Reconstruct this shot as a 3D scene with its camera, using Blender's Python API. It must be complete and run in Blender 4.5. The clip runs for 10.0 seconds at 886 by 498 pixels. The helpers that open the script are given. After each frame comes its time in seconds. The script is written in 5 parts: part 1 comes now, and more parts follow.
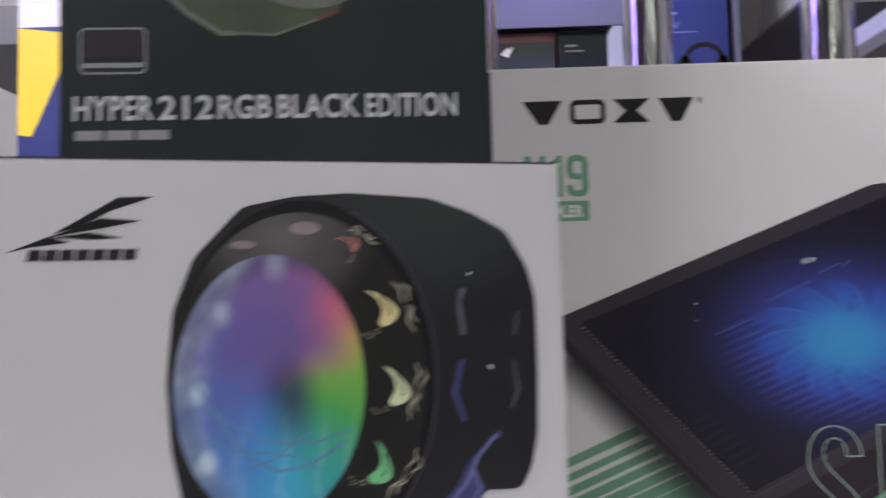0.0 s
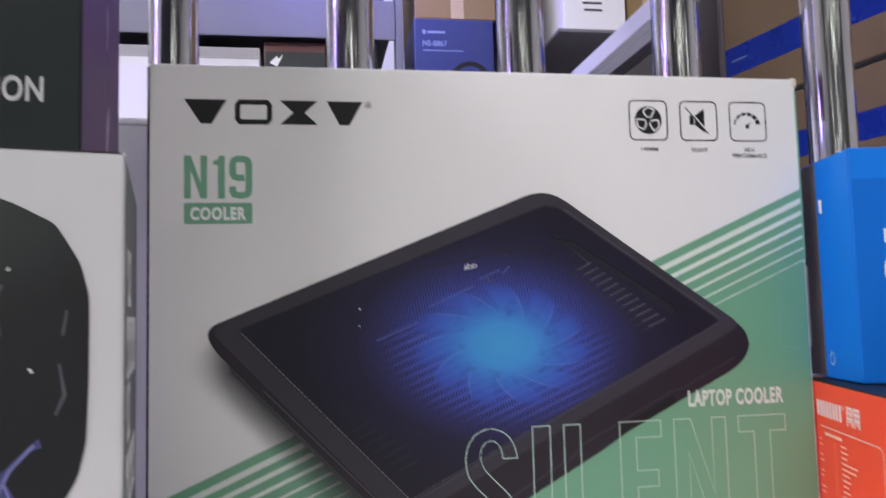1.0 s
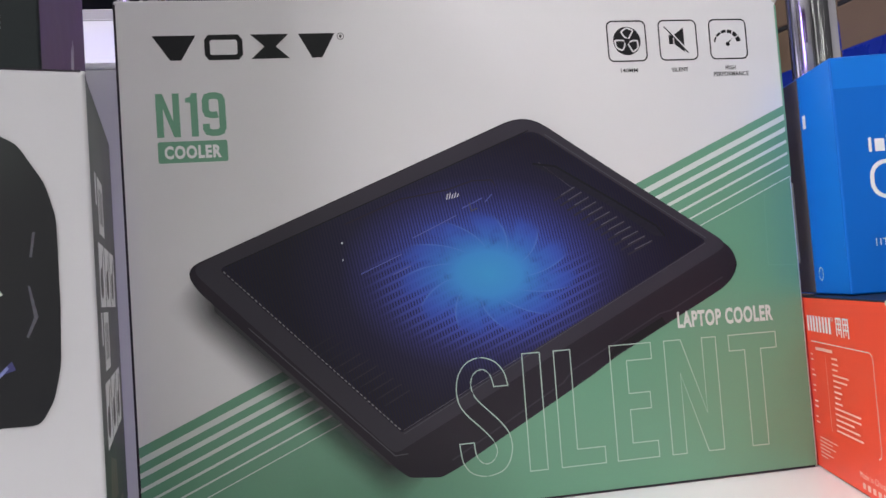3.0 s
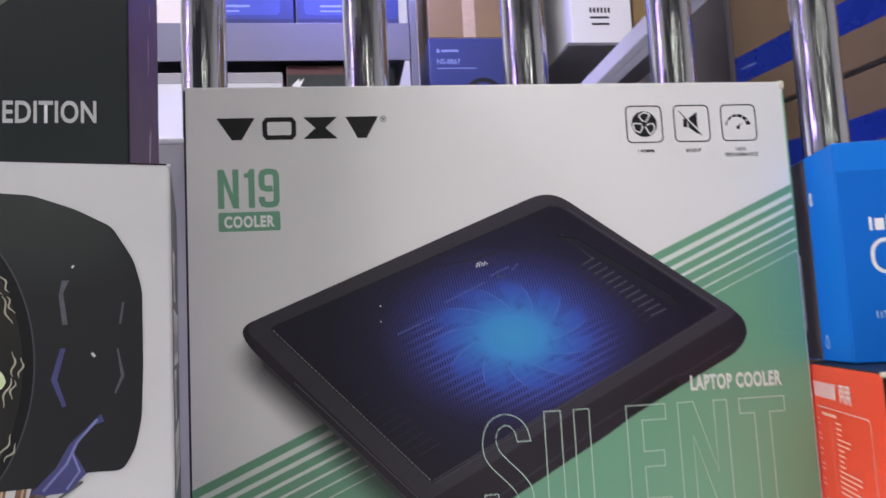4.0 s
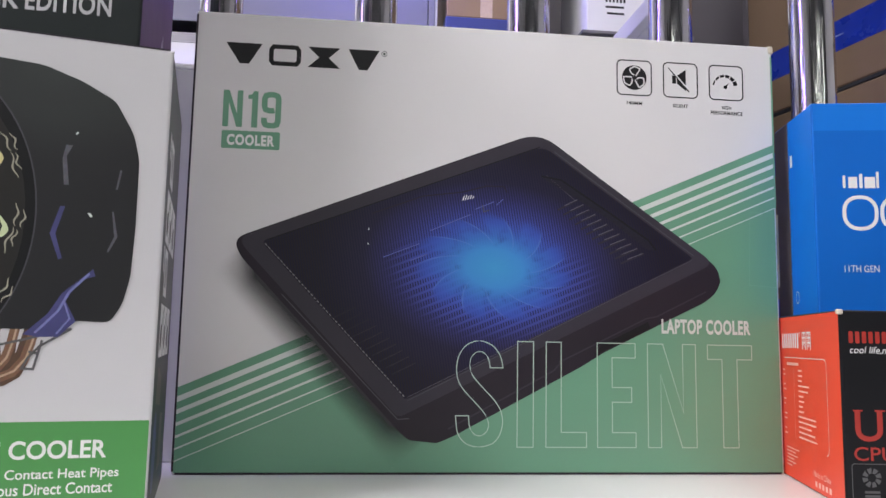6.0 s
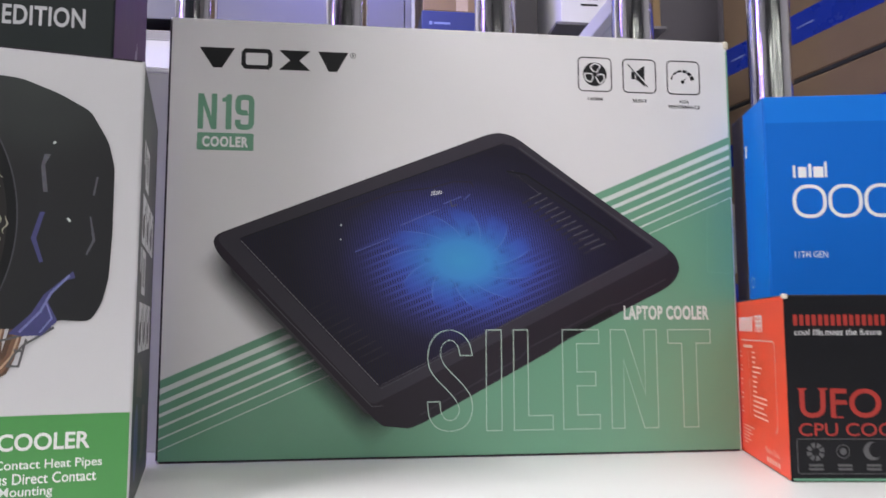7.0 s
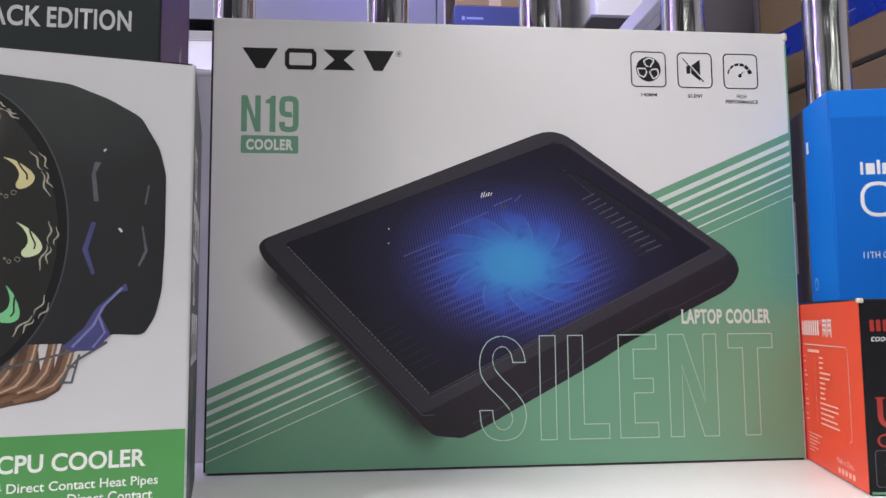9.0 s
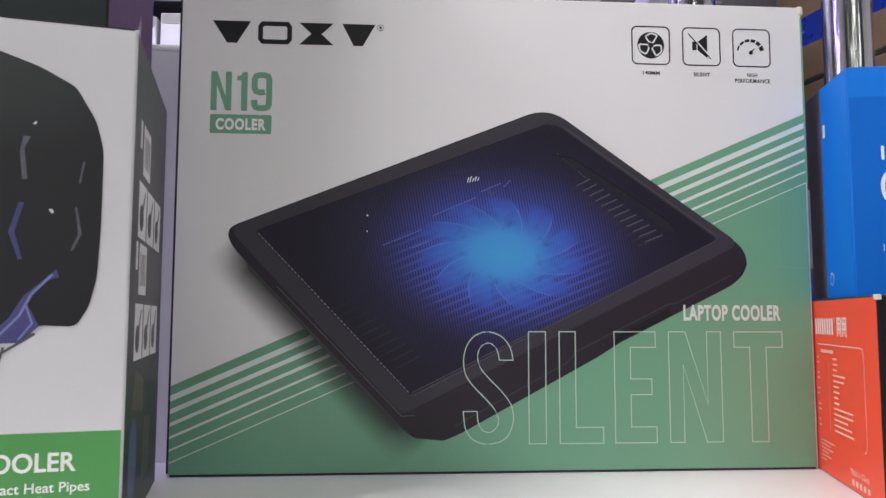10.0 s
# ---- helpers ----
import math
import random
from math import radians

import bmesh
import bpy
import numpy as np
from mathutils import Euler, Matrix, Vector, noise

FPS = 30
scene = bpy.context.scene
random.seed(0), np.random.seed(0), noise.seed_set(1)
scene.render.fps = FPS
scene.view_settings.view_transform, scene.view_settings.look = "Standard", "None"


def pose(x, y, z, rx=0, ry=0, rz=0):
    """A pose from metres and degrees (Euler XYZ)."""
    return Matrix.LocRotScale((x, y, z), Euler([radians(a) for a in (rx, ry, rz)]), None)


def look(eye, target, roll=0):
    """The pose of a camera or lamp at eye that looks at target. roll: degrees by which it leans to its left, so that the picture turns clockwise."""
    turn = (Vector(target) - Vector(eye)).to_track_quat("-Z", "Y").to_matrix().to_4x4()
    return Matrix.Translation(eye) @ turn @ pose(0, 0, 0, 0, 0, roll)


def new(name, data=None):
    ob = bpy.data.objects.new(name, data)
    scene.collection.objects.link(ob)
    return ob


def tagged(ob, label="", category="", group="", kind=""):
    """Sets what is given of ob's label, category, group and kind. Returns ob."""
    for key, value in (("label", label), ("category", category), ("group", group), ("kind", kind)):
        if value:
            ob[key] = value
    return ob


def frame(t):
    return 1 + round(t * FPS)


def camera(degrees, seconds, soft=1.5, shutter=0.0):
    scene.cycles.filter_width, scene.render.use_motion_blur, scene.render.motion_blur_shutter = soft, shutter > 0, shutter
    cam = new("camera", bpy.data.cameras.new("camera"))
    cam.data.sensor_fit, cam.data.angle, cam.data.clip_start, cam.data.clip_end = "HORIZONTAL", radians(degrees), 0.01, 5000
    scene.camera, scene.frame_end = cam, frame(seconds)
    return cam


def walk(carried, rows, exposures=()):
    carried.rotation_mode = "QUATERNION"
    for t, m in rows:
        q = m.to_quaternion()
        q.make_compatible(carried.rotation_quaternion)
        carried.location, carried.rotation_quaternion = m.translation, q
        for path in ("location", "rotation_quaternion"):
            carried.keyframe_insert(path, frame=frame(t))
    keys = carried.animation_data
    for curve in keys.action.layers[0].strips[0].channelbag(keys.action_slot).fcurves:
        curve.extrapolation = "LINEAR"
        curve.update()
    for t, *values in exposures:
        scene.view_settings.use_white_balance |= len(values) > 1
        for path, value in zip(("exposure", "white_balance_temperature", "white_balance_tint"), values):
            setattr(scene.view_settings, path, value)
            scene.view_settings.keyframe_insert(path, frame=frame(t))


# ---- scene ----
cam = camera(59.2, 10.0, soft=1.5, shutter=0.5)
PATH = [
    (0, (-0.205, -0.428, 0.155), (-0.251, 1.568, 0.274), -1.4),
    (0.1, (-0.193, -0.4267, 0.1591), (-0.2017, 1.5703, 0.2664), -1.84),
    (0.2, (-0.1774, -0.4274, 0.1591), (-0.1453, 1.5684, 0.2837), -2.11),
    (0.3, (-0.168, -0.4243, 0.1608), (-0.0581, 1.5684, 0.2924), -2.09),
    (0.4, (-0.1569, -0.4204, 0.1631), (0.0152, 1.568, 0.2919), -1.72),
    (0.5, (-0.146, -0.414, 0.16), (0.084, 1.567, 0.312), -1.7),
    (0.6, (-0.1333, -0.4132, 0.1618), (0.121, 1.5654, 0.3054), -1.45),
    (0.7, (-0.1244, -0.4159, 0.1577), (0.163, 1.5569, 0.3181), -1.59),
    (0.8, (-0.1149, -0.4175, 0.1556), (0.1909, 1.553, 0.3105), -1.26),
    (0.9, (-0.1083, -0.4203, 0.1485), (0.2125, 1.5466, 0.317), -1.27),
    (1, (-0.102, -0.423, 0.145), (0.225, 1.544, 0.304), -1.5),
    (1.2, (-0.0928, -0.4198, 0.1376), (0.2492, 1.5461, 0.2728), -1.33),
    (1.3, (-0.09, -0.4196, 0.1356), (0.266, 1.5442, 0.2658), -1.45),
    (1.5, (-0.088, -0.423, 0.131), (0.278, 1.54, 0.258), -2.4),
    (1.7, (-0.0882, -0.4241, 0.1299), (0.2713, 1.5401, 0.2415), -2.85),
    (1.8, (-0.0886, -0.4237, 0.1281), (0.2727, 1.5404, 0.2369), -3.38),
    (2, (-0.089, -0.423, 0.126), (0.266, 1.544, 0.203), -4),
    (2.1, (-0.0902, -0.4209, 0.1256), (0.264, 1.5463, 0.1933), -4.08),
    (2.2, (-0.0901, -0.4189, 0.1235), (0.2612, 1.5487, 0.1966), -4.28),
    (3.3, (-0.095, -0.418, 0.119), (0.219, 1.554, 0.229), -3.7),
    (3.4, (-0.0947, -0.4187, 0.1171), (0.2279, 1.5499, 0.2605), -2.96),
    (3.5, (-0.095, -0.426, 0.117), (0.203, 1.545, 0.275), -2.2),
    (3.6, (-0.0933, -0.4303, 0.1173), (0.1882, 1.5416, 0.2964), -0.42),
    (3.7, (-0.096, -0.4359, 0.1192), (0.1832, 1.5328, 0.3349), -0.33),
    (3.8, (-0.0993, -0.4434, 0.1229), (0.1771, 1.5237, 0.3554), -1.17),
    (3.9, (-0.1011, -0.4501, 0.1272), (0.1638, 1.5191, 0.3548), -2.12),
    (4, (-0.101, -0.458, 0.131), (0.164, 1.513, 0.339), -3),
    (4.2, (-0.0966, -0.4624, 0.1249), (0.187, 1.5078, 0.3195), -3.53),
    (4.3, (-0.0916, -0.4629, 0.1233), (0.1955, 1.5082, 0.303), -3.29),
    (4.5, (-0.086, -0.469, 0.116), (0.197, 1.504, 0.287), -3.3),
    (4.7, (-0.0875, -0.4651, 0.1102), (0.2151, 1.5044, 0.2817), -2.96),
    (4.8, (-0.0901, -0.4663, 0.1063), (0.2194, 1.5017, 0.2832), -2.81),
    (5, (-0.092, -0.467, 0.101), (0.247, 1.497, 0.266), -2.3),
    (5.2, (-0.0902, -0.465, 0.0948), (0.2567, 1.4982, 0.2546), -1.18),
    (5.3, (-0.0881, -0.4636, 0.0922), (0.2556, 1.4998, 0.2563), -0.47),
    (5.5, (-0.086, -0.465, 0.085), (0.211, 1.502, 0.3), 1.5),
    (5.6, (-0.0876, -0.4638, 0.079), (0.1929, 1.5016, 0.3213), 2.5),
    (5.7, (-0.088, -0.467, 0.078), (0.164, 1.503, 0.319), 2.2),
    (6.8, (-0.077, -0.492, 0.086), (0.152, 1.482, 0.313), -0.3),
    (6.9, (-0.0773, -0.4958, 0.0838), (0.1594, 1.4794, 0.29), 0.14),
    (7, (-0.075, -0.499, 0.081), (0.173, 1.475, 0.285), -0.1),
    (7.2, (-0.0774, -0.5042, 0.0765), (0.1921, 1.469, 0.2596), 0.04),
    (7.3, (-0.0793, -0.5061, 0.0748), (0.1935, 1.4665, 0.2611), 0.04),
    (7.5, (-0.08, -0.511, 0.076), (0.185, 1.463, 0.257), -0.3),
    (7.7, (-0.0838, -0.5096, 0.0798), (0.1871, 1.4649, 0.2472), -1.61),
    (7.8, (-0.0844, -0.5106, 0.0837), (0.1717, 1.465, 0.2603), -1.58),
    (8, (-0.088, -0.509, 0.089), (0.161, 1.464, 0.296), -0.6),
    (8.2, (-0.0949, -0.5022, 0.0858), (0.1434, 1.4701, 0.3163), 0.2),
    (8.3, (-0.0977, -0.5008, 0.0849), (0.1256, 1.4739, 0.3104), 0.41),
    (8.5, (-0.099, -0.495, 0.084), (0.115, 1.483, 0.288), 0.6),
    (8.7, (-0.0986, -0.4889, 0.0844), (0.1135, 1.4908, 0.2734), 0.02),
    (8.8, (-0.0964, -0.4851, 0.0859), (0.116, 1.4949, 0.2712), -0.11),
    (9, (-0.092, -0.482, 0.088), (0.104, 1.499, 0.28), -0.5),
    (9.2, (-0.0902, -0.4749, 0.0856), (0.0908, 1.5078, 0.2761), -0.19),
    (9.3, (-0.0878, -0.4716, 0.0863), (0.0949, 1.5112, 0.2736), 0),
    (9.5, (-0.082, -0.466, 0.087), (0.099, 1.516, 0.274), 0.2),
    (9.7, (-0.0786, -0.4597, 0.0856), (0.0977, 1.5241, 0.2686), 0.28),
    (9.8, (-0.0753, -0.456, 0.0862), (0.0962, 1.5288, 0.263), 0.26),
    (10, (-0.067, -0.45, 0.088), (0.078, 1.537, 0.265), 0.1),
]

walk(cam, [(t, look(eye, target, roll)) for t, eye, target, roll in PATH], exposures=[(0.0, -0.33), (0.5, -0.05), (1.0, 0.0), (10.0, 0.0)])

# ---- light: a closed shop with ceiling panels and violet strip lamps ----
world = bpy.data.worlds.new("shop_air")
scene.world = world
world.use_nodes = True
world.node_tree.nodes["Background"].inputs[0].default_value = (0.55, 0.56, 0.62, 1)
world.node_tree.nodes["Background"].inputs[1].default_value = 0.05


def area(name, m, w, h, watts, color):
    lamp = bpy.data.lights.new(name, "AREA")
    lamp.shape, lamp.size, lamp.size_y, lamp.energy, lamp.color = "RECTANGLE", w, h, watts, color
    ob = new(name, lamp)
    ob.matrix_world = m
    return ob


area("ceiling_light_front", look((0.35, -1.1, 1.52), (0.1, 0.0, 0.1)), 1.3, 0.35, 7, (1.0, 0.965, 0.94))
area("ceiling_light_side", look((-1.32, -0.77, 1.52), (0.0, 0.0, 0.1)), 0.9, 0.3, 64, (1.0, 0.966, 1.0))
area("ceiling_light_rear", look((0.2, 0.3, 1.52), (0.2, 0.5, 0.3)), 1.2, 0.3, 2.2, (0.95, 0.95, 1.0))
area("violet_strip_left", look((-0.78, -0.02, 0.62), (-0.18, 0.1, 0.25)), 0.03, 0.5, 1.1, (0.36, 0.22, 1.0))
area("violet_strip_rear", look((-0.09, 0.41, 0.70), (-0.09, 0.49, 0.48)), 0.10, 0.02, 2.2, (0.24, 0.21, 1.0))


# ---- materials ----
def nodes_of(name):
    m = bpy.data.materials.new(name)
    m.use_nodes = True
    return m, m.node_tree.nodes, m.node_tree.links, m.node_tree.nodes["Principled BSDF"]


def surface(name, color, rough=0.5, metal=0.0, vary=0.06, scale=40.0, bump=0.03, fine=900.0, coat=0.0, spec=None):
    """Base colour with cloudy variation at two scales and fine relief."""
    m, n, l, p = nodes_of(name)
    tc = n.new("ShaderNodeTexCoord")
    big = n.new("ShaderNodeTexNoise")
    big.inputs["Scale"].default_value, big.inputs["Detail"].default_value = scale, 5
    l.new(tc.outputs["Object"], big.inputs["Vector"])
    small = n.new("ShaderNodeTexNoise")
    small.inputs["Scale"].default_value, small.inputs["Detail"].default_value = fine, 3
    l.new(tc.outputs["Object"], small.inputs["Vector"])
    mixed = n.new("ShaderNodeMix")
    mixed.data_type = "RGBA"
    mixed.inputs[6].default_value = (*[c * (1 - vary) for c in color], 1)
    mixed.inputs[7].default_value = (*[min(1, c * (1 + vary)) for c in color], 1)
    l.new(big.outputs["Fac"], mixed.inputs[0])
    grain = n.new("ShaderNodeMix")
    grain.data_type, grain.blend_type = "RGBA", "MULTIPLY"
    grain.inputs[0].default_value = vary
    l.new(mixed.outputs[2], grain.inputs[6])
    l.new(small.outputs["Color"], grain.inputs[7])
    l.new(grain.outputs[2], p.inputs["Base Color"])
    rr = n.new("ShaderNodeMapRange")
    rr.inputs[3].default_value, rr.inputs[4].default_value = max(0, rough - 0.06), rough + 0.06
    l.new(big.outputs["Fac"], rr.inputs[0])
    l.new(rr.outputs[0], p.inputs["Roughness"])
    p.inputs["Metallic"].default_value = metal
    p.inputs["Coat Weight"].default_value = coat
    p.inputs["Coat Roughness"].default_value = 0.18
    p.inputs["Specular IOR Level"].default_value = spec if spec is not None else (0.26 if max(color) < 0.06 else 0.5)
    if bump:
        b = n.new("ShaderNodeBump")
        b.inputs["Strength"].default_value, b.inputs["Distance"].default_value = bump, 0.001
        l.new(small.outputs["Fac"], b.inputs["Height"])
        l.new(b.outputs[0], p.inputs["Normal"])
    return m


def math_node(n, l, op, a, b=None):
    k = n.new("ShaderNodeMath")
    k.operation = op
    for i, v in enumerate((a, b)):
        if v is None:
            continue
        if isinstance(v, (int, float)):
            k.inputs[i].default_value = v
        else:
            l.new(v, k.inputs[i])
    return k.outputs[0]


def ramp(n, l, fac, stops, mode="LINEAR"):
    r = n.new("ShaderNodeValToRGB")
    r.color_ramp.interpolation = mode
    e = r.color_ramp.elements
    e[0].position, e[0].color = stops[0][0], (*stops[0][1], 1)
    e[1].position, e[1].color = stops[-1][0], (*stops[-1][1], 1)
    for pos, c in stops[1:-1]:
        k = e.new(pos)
        k.color = (*c, 1)
    l.new(fac, r.inputs[0])
    return r.outputs[0]


WHITE_CARD = surface("white_coated_card", (0.70, 0.69, 0.70), 0.36, vary=0.03, scale=9, coat=0.15)
GREY_CARD = surface("grey_coated_card", (0.58, 0.575, 0.595), 0.42, vary=0.03, scale=12)
KRAFT = surface("kraft_cardboard", (0.240, 0.158, 0.070), 0.8, vary=0.14, scale=14, bump=0.12, fine=500)
# kraft again, darkened in colour for the dimmer light on the taped cartons
SHADED_KRAFT = surface("shaded_kraft_cardboard", (0.165, 0.108, 0.068), 0.8, vary=0.2, scale=9, bump=0.12, fine=500)
KRAFT_EDGE = surface("raw_card_edge", (0.50, 0.38, 0.24), 0.85, vary=0.2, scale=200, bump=0.2)
GREEN = surface("green_print", (0.142, 0.335, 0.218), 0.36, vary=0.10, scale=7, coat=0.15)
GREEN_TYPE = surface("soft_green_print", (0.150, 0.345, 0.228), 0.4, vary=0.04)
BRIGHT_GREEN = surface("leaf_green_print", (0.070, 0.280, 0.074), 0.42, vary=0.05, scale=10)
INK = surface("black_ink", (0.011, 0.011, 0.013), 0.4, vary=0.1)
DARK_INK = surface("charcoal_ink", (0.0240, 0.0188, 0.0270), 0.36, vary=0.12, scale=20)
RIM_INK = surface("slate_ink", (0.0440, 0.0395, 0.0530), 0.36, vary=0.12, scale=20)
RIM_LIGHT = surface("slate_highlight_ink", (0.060, 0.056, 0.072), 0.4, vary=0.1)
LINE_INK = surface("pale_line_ink", (0.62, 0.67, 0.64), 0.4, vary=0.03)
OUTLINE_INK = surface("pale_green_line_ink", (0.43, 0.57, 0.49), 0.4, vary=0.05)
PAPER_WHITE = surface("white_ink", (0.78, 0.78, 0.78), 0.42, vary=0.03)
SILVER_INK = surface("silver_ink", (0.46, 0.46, 0.48), 0.35, metal=0.3, vary=0.05)
GREY_INK = surface("grey_ink", (0.20, 0.20, 0.21), 0.42, vary=0.08)
BLACK_CARD = surface("black_satin_card", (0.0105, 0.0145, 0.0155), 0.38, vary=0.15, scale=12, coat=0.1)
PURPLE_CARD = surface("purple_satin_card", (0.078, 0.026, 0.100), 0.5, vary=0.25, scale=30, bump=0.25, fine=70)
BLUE_CARD = surface("process_blue_card", (0.002, 0.128, 0.55), 0.45, vary=0.05, scale=8, spec=0.25)
# for the printed top band, and for light painted onto the carton side
BLUE_LIGHT = surface("light_blue_print_lit_side", (0.004, 0.170, 0.66), 0.45, vary=0.05, scale=8, spec=0.25)
RED_CARD = surface("orange_red_card", (0.84, 0.066, 0.027), 0.45, vary=0.05, scale=10)
RED_INK = surface("red_ink", (0.36, 0.030, 0.022), 0.4, vary=0.06)
FILM = surface("smoky_glossy_film", (0.17, 0.145, 0.15), 0.2, metal=0.2, vary=0.1)
SLOT_INK = surface("vent_slot_ink", (0.036, 0.033, 0.046), 0.4, vary=0.3, scale=500)
SLOT_LIP = surface("vent_lip_ink", (0.130, 0.122, 0.150), 0.4, vary=0.5, scale=700)
FAINT_SLOT = surface("faint_slot_ink", (0.021, 0.020, 0.032), 0.4, vary=0.3, scale=500)
BLUE_LINE = surface("dim_blue_ink", (0.085, 0.105, 0.34), 0.4, vary=0.2, scale=300)
PALE_COPPER = surface("pale_copper_print", (0.52, 0.36, 0.25), 0.4, vary=0.3, scale=160)
PINK_INK = surface("pale_red_ink", (0.85, 0.50, 0.42), 0.4, vary=0.05)
CREAM_CARD = surface("cream_card", (0.62, 0.57, 0.46), 0.5, vary=0.05)
COPPER_INK = surface("copper_print", (0.105, 0.056, 0.036), 0.4, vary=0.45, scale=160)
PIPE_INK = surface("copper_pipe_print", (0.215, 0.112, 0.066), 0.4, vary=0.35, scale=240)
SILVER_LINE = surface("bracket_line_print", (0.115, 0.112, 0.118), 0.4, vary=0.3, scale=300)
FOLD_SHEEN = surface("violet_sheen_print", (0.22, 0.24, 0.52), 0.4, vary=0.4, scale=260)
FAINT_GREY = surface("faint_grey_ink", (0.095, 0.095, 0.10), 0.42, vary=0.1)
VIOLET_INK = surface("violet_facet_print", (0.060, 0.060, 0.190), 0.4, vary=0.25, scale=120)
YELLOW = surface("yellow_print", (0.95, 0.66, 0.03), 0.4, vary=0.05)
DEEP_BLUE = surface("deep_blue_print", (0.018, 0.031, 0.155), 0.45, vary=0.12, scale=10)
TAPE_BLUE = surface("blue_packing_tape", (0.01, 0.03, 0.30), 0.28, vary=0.15, scale=18)
WHITE_LAMINATE = surface("white_laminate", (0.81, 0.81, 0.80), 0.35, vary=0.03, scale=6, coat=0.1)
WHITE_METAL = surface("white_painted_steel", (0.62, 0.62, 0.66), 0.4, vary=0.05, scale=8)
MAUVE_METAL = surface("mauve_grey_panel", (0.100, 0.090, 0.108), 0.55, vary=0.1, scale=5)
GREY_METAL = surface("grey_painted_panel", (0.16, 0.155, 0.17), 0.5, vary=0.08, scale=6)
WALL_PAINT = surface("wall_paint", (0.55, 0.54, 0.56), 0.8, vary=0.06, scale=3, fine=200)
FLOOR_TILE = surface("floor_tile", (0.38, 0.37, 0.36), 0.35, vary=0.12, scale=4)
RED_DARK = surface("dark_red_print", (0.10, 0.03, 0.03), 0.4, vary=0.15, scale=30)
GAP_SHADE = surface("gap_shade_black", (0.03, 0.03, 0.033), 0.35, vary=0.1)


def chrome():
    """Polished tube steel, drawn lengthwise: faint streaks run along its height."""
    m, n, l, p = nodes_of("polished_chrome")
    p.inputs["Base Color"].default_value = (0.78, 0.78, 0.80, 1)
    p.inputs["Metallic"].default_value = 1.0
    tc = n.new("ShaderNodeTexCoord")
    mp = n.new("ShaderNodeMapping")
    mp.inputs["Scale"].default_value = (1.0, 1.0, 0.012)
    l.new(tc.outputs["Object"], mp.inputs["Vector"])
    nz = n.new("ShaderNodeTexNoise")
    nz.inputs["Scale"].default_value, nz.inputs["Detail"].default_value = 190, 3
    l.new(mp.outputs[0], nz.inputs["Vector"])
    spot = n.new("ShaderNodeTexNoise")
    spot.inputs["Scale"].default_value = 70
    l.new(tc.outputs["Object"], spot.inputs["Vector"])
    rr = n.new("ShaderNodeMapRange")
    rr.inputs[3].default_value, rr.inputs[4].default_value = 0.02, 0.09
    l.new(spot.outputs["Fac"], rr.inputs[0])
    l.new(rr.outputs[0], p.inputs["Roughness"])
    b = n.new("ShaderNodeBump")
    b.inputs["Strength"].default_value, b.inputs["Distance"].default_value = 0.55, 0.0012
    l.new(nz.outputs["Fac"], b.inputs["Height"])
    l.new(b.outputs[0], p.inputs["Normal"])
    return m


CHROME = chrome()
RACK_STEEL = surface("grey_rack_steel", (0.135, 0.135, 0.160), 0.45, vary=0.08, scale=8)


def glow_lamp(name, color, strength):
    m, n, l, p = nodes_of(name)
    p.inputs["Base Color"].default_value = (0.8, 0.8, 0.8, 1)
    p.inputs["Emission Color"].default_value = (*color, 1)
    p.inputs["Emission Strength"].default_value = strength
    return m


PANEL_GLOW = glow_lamp("lamp_diffuser", (1.0, 0.97, 0.95), 6.0)


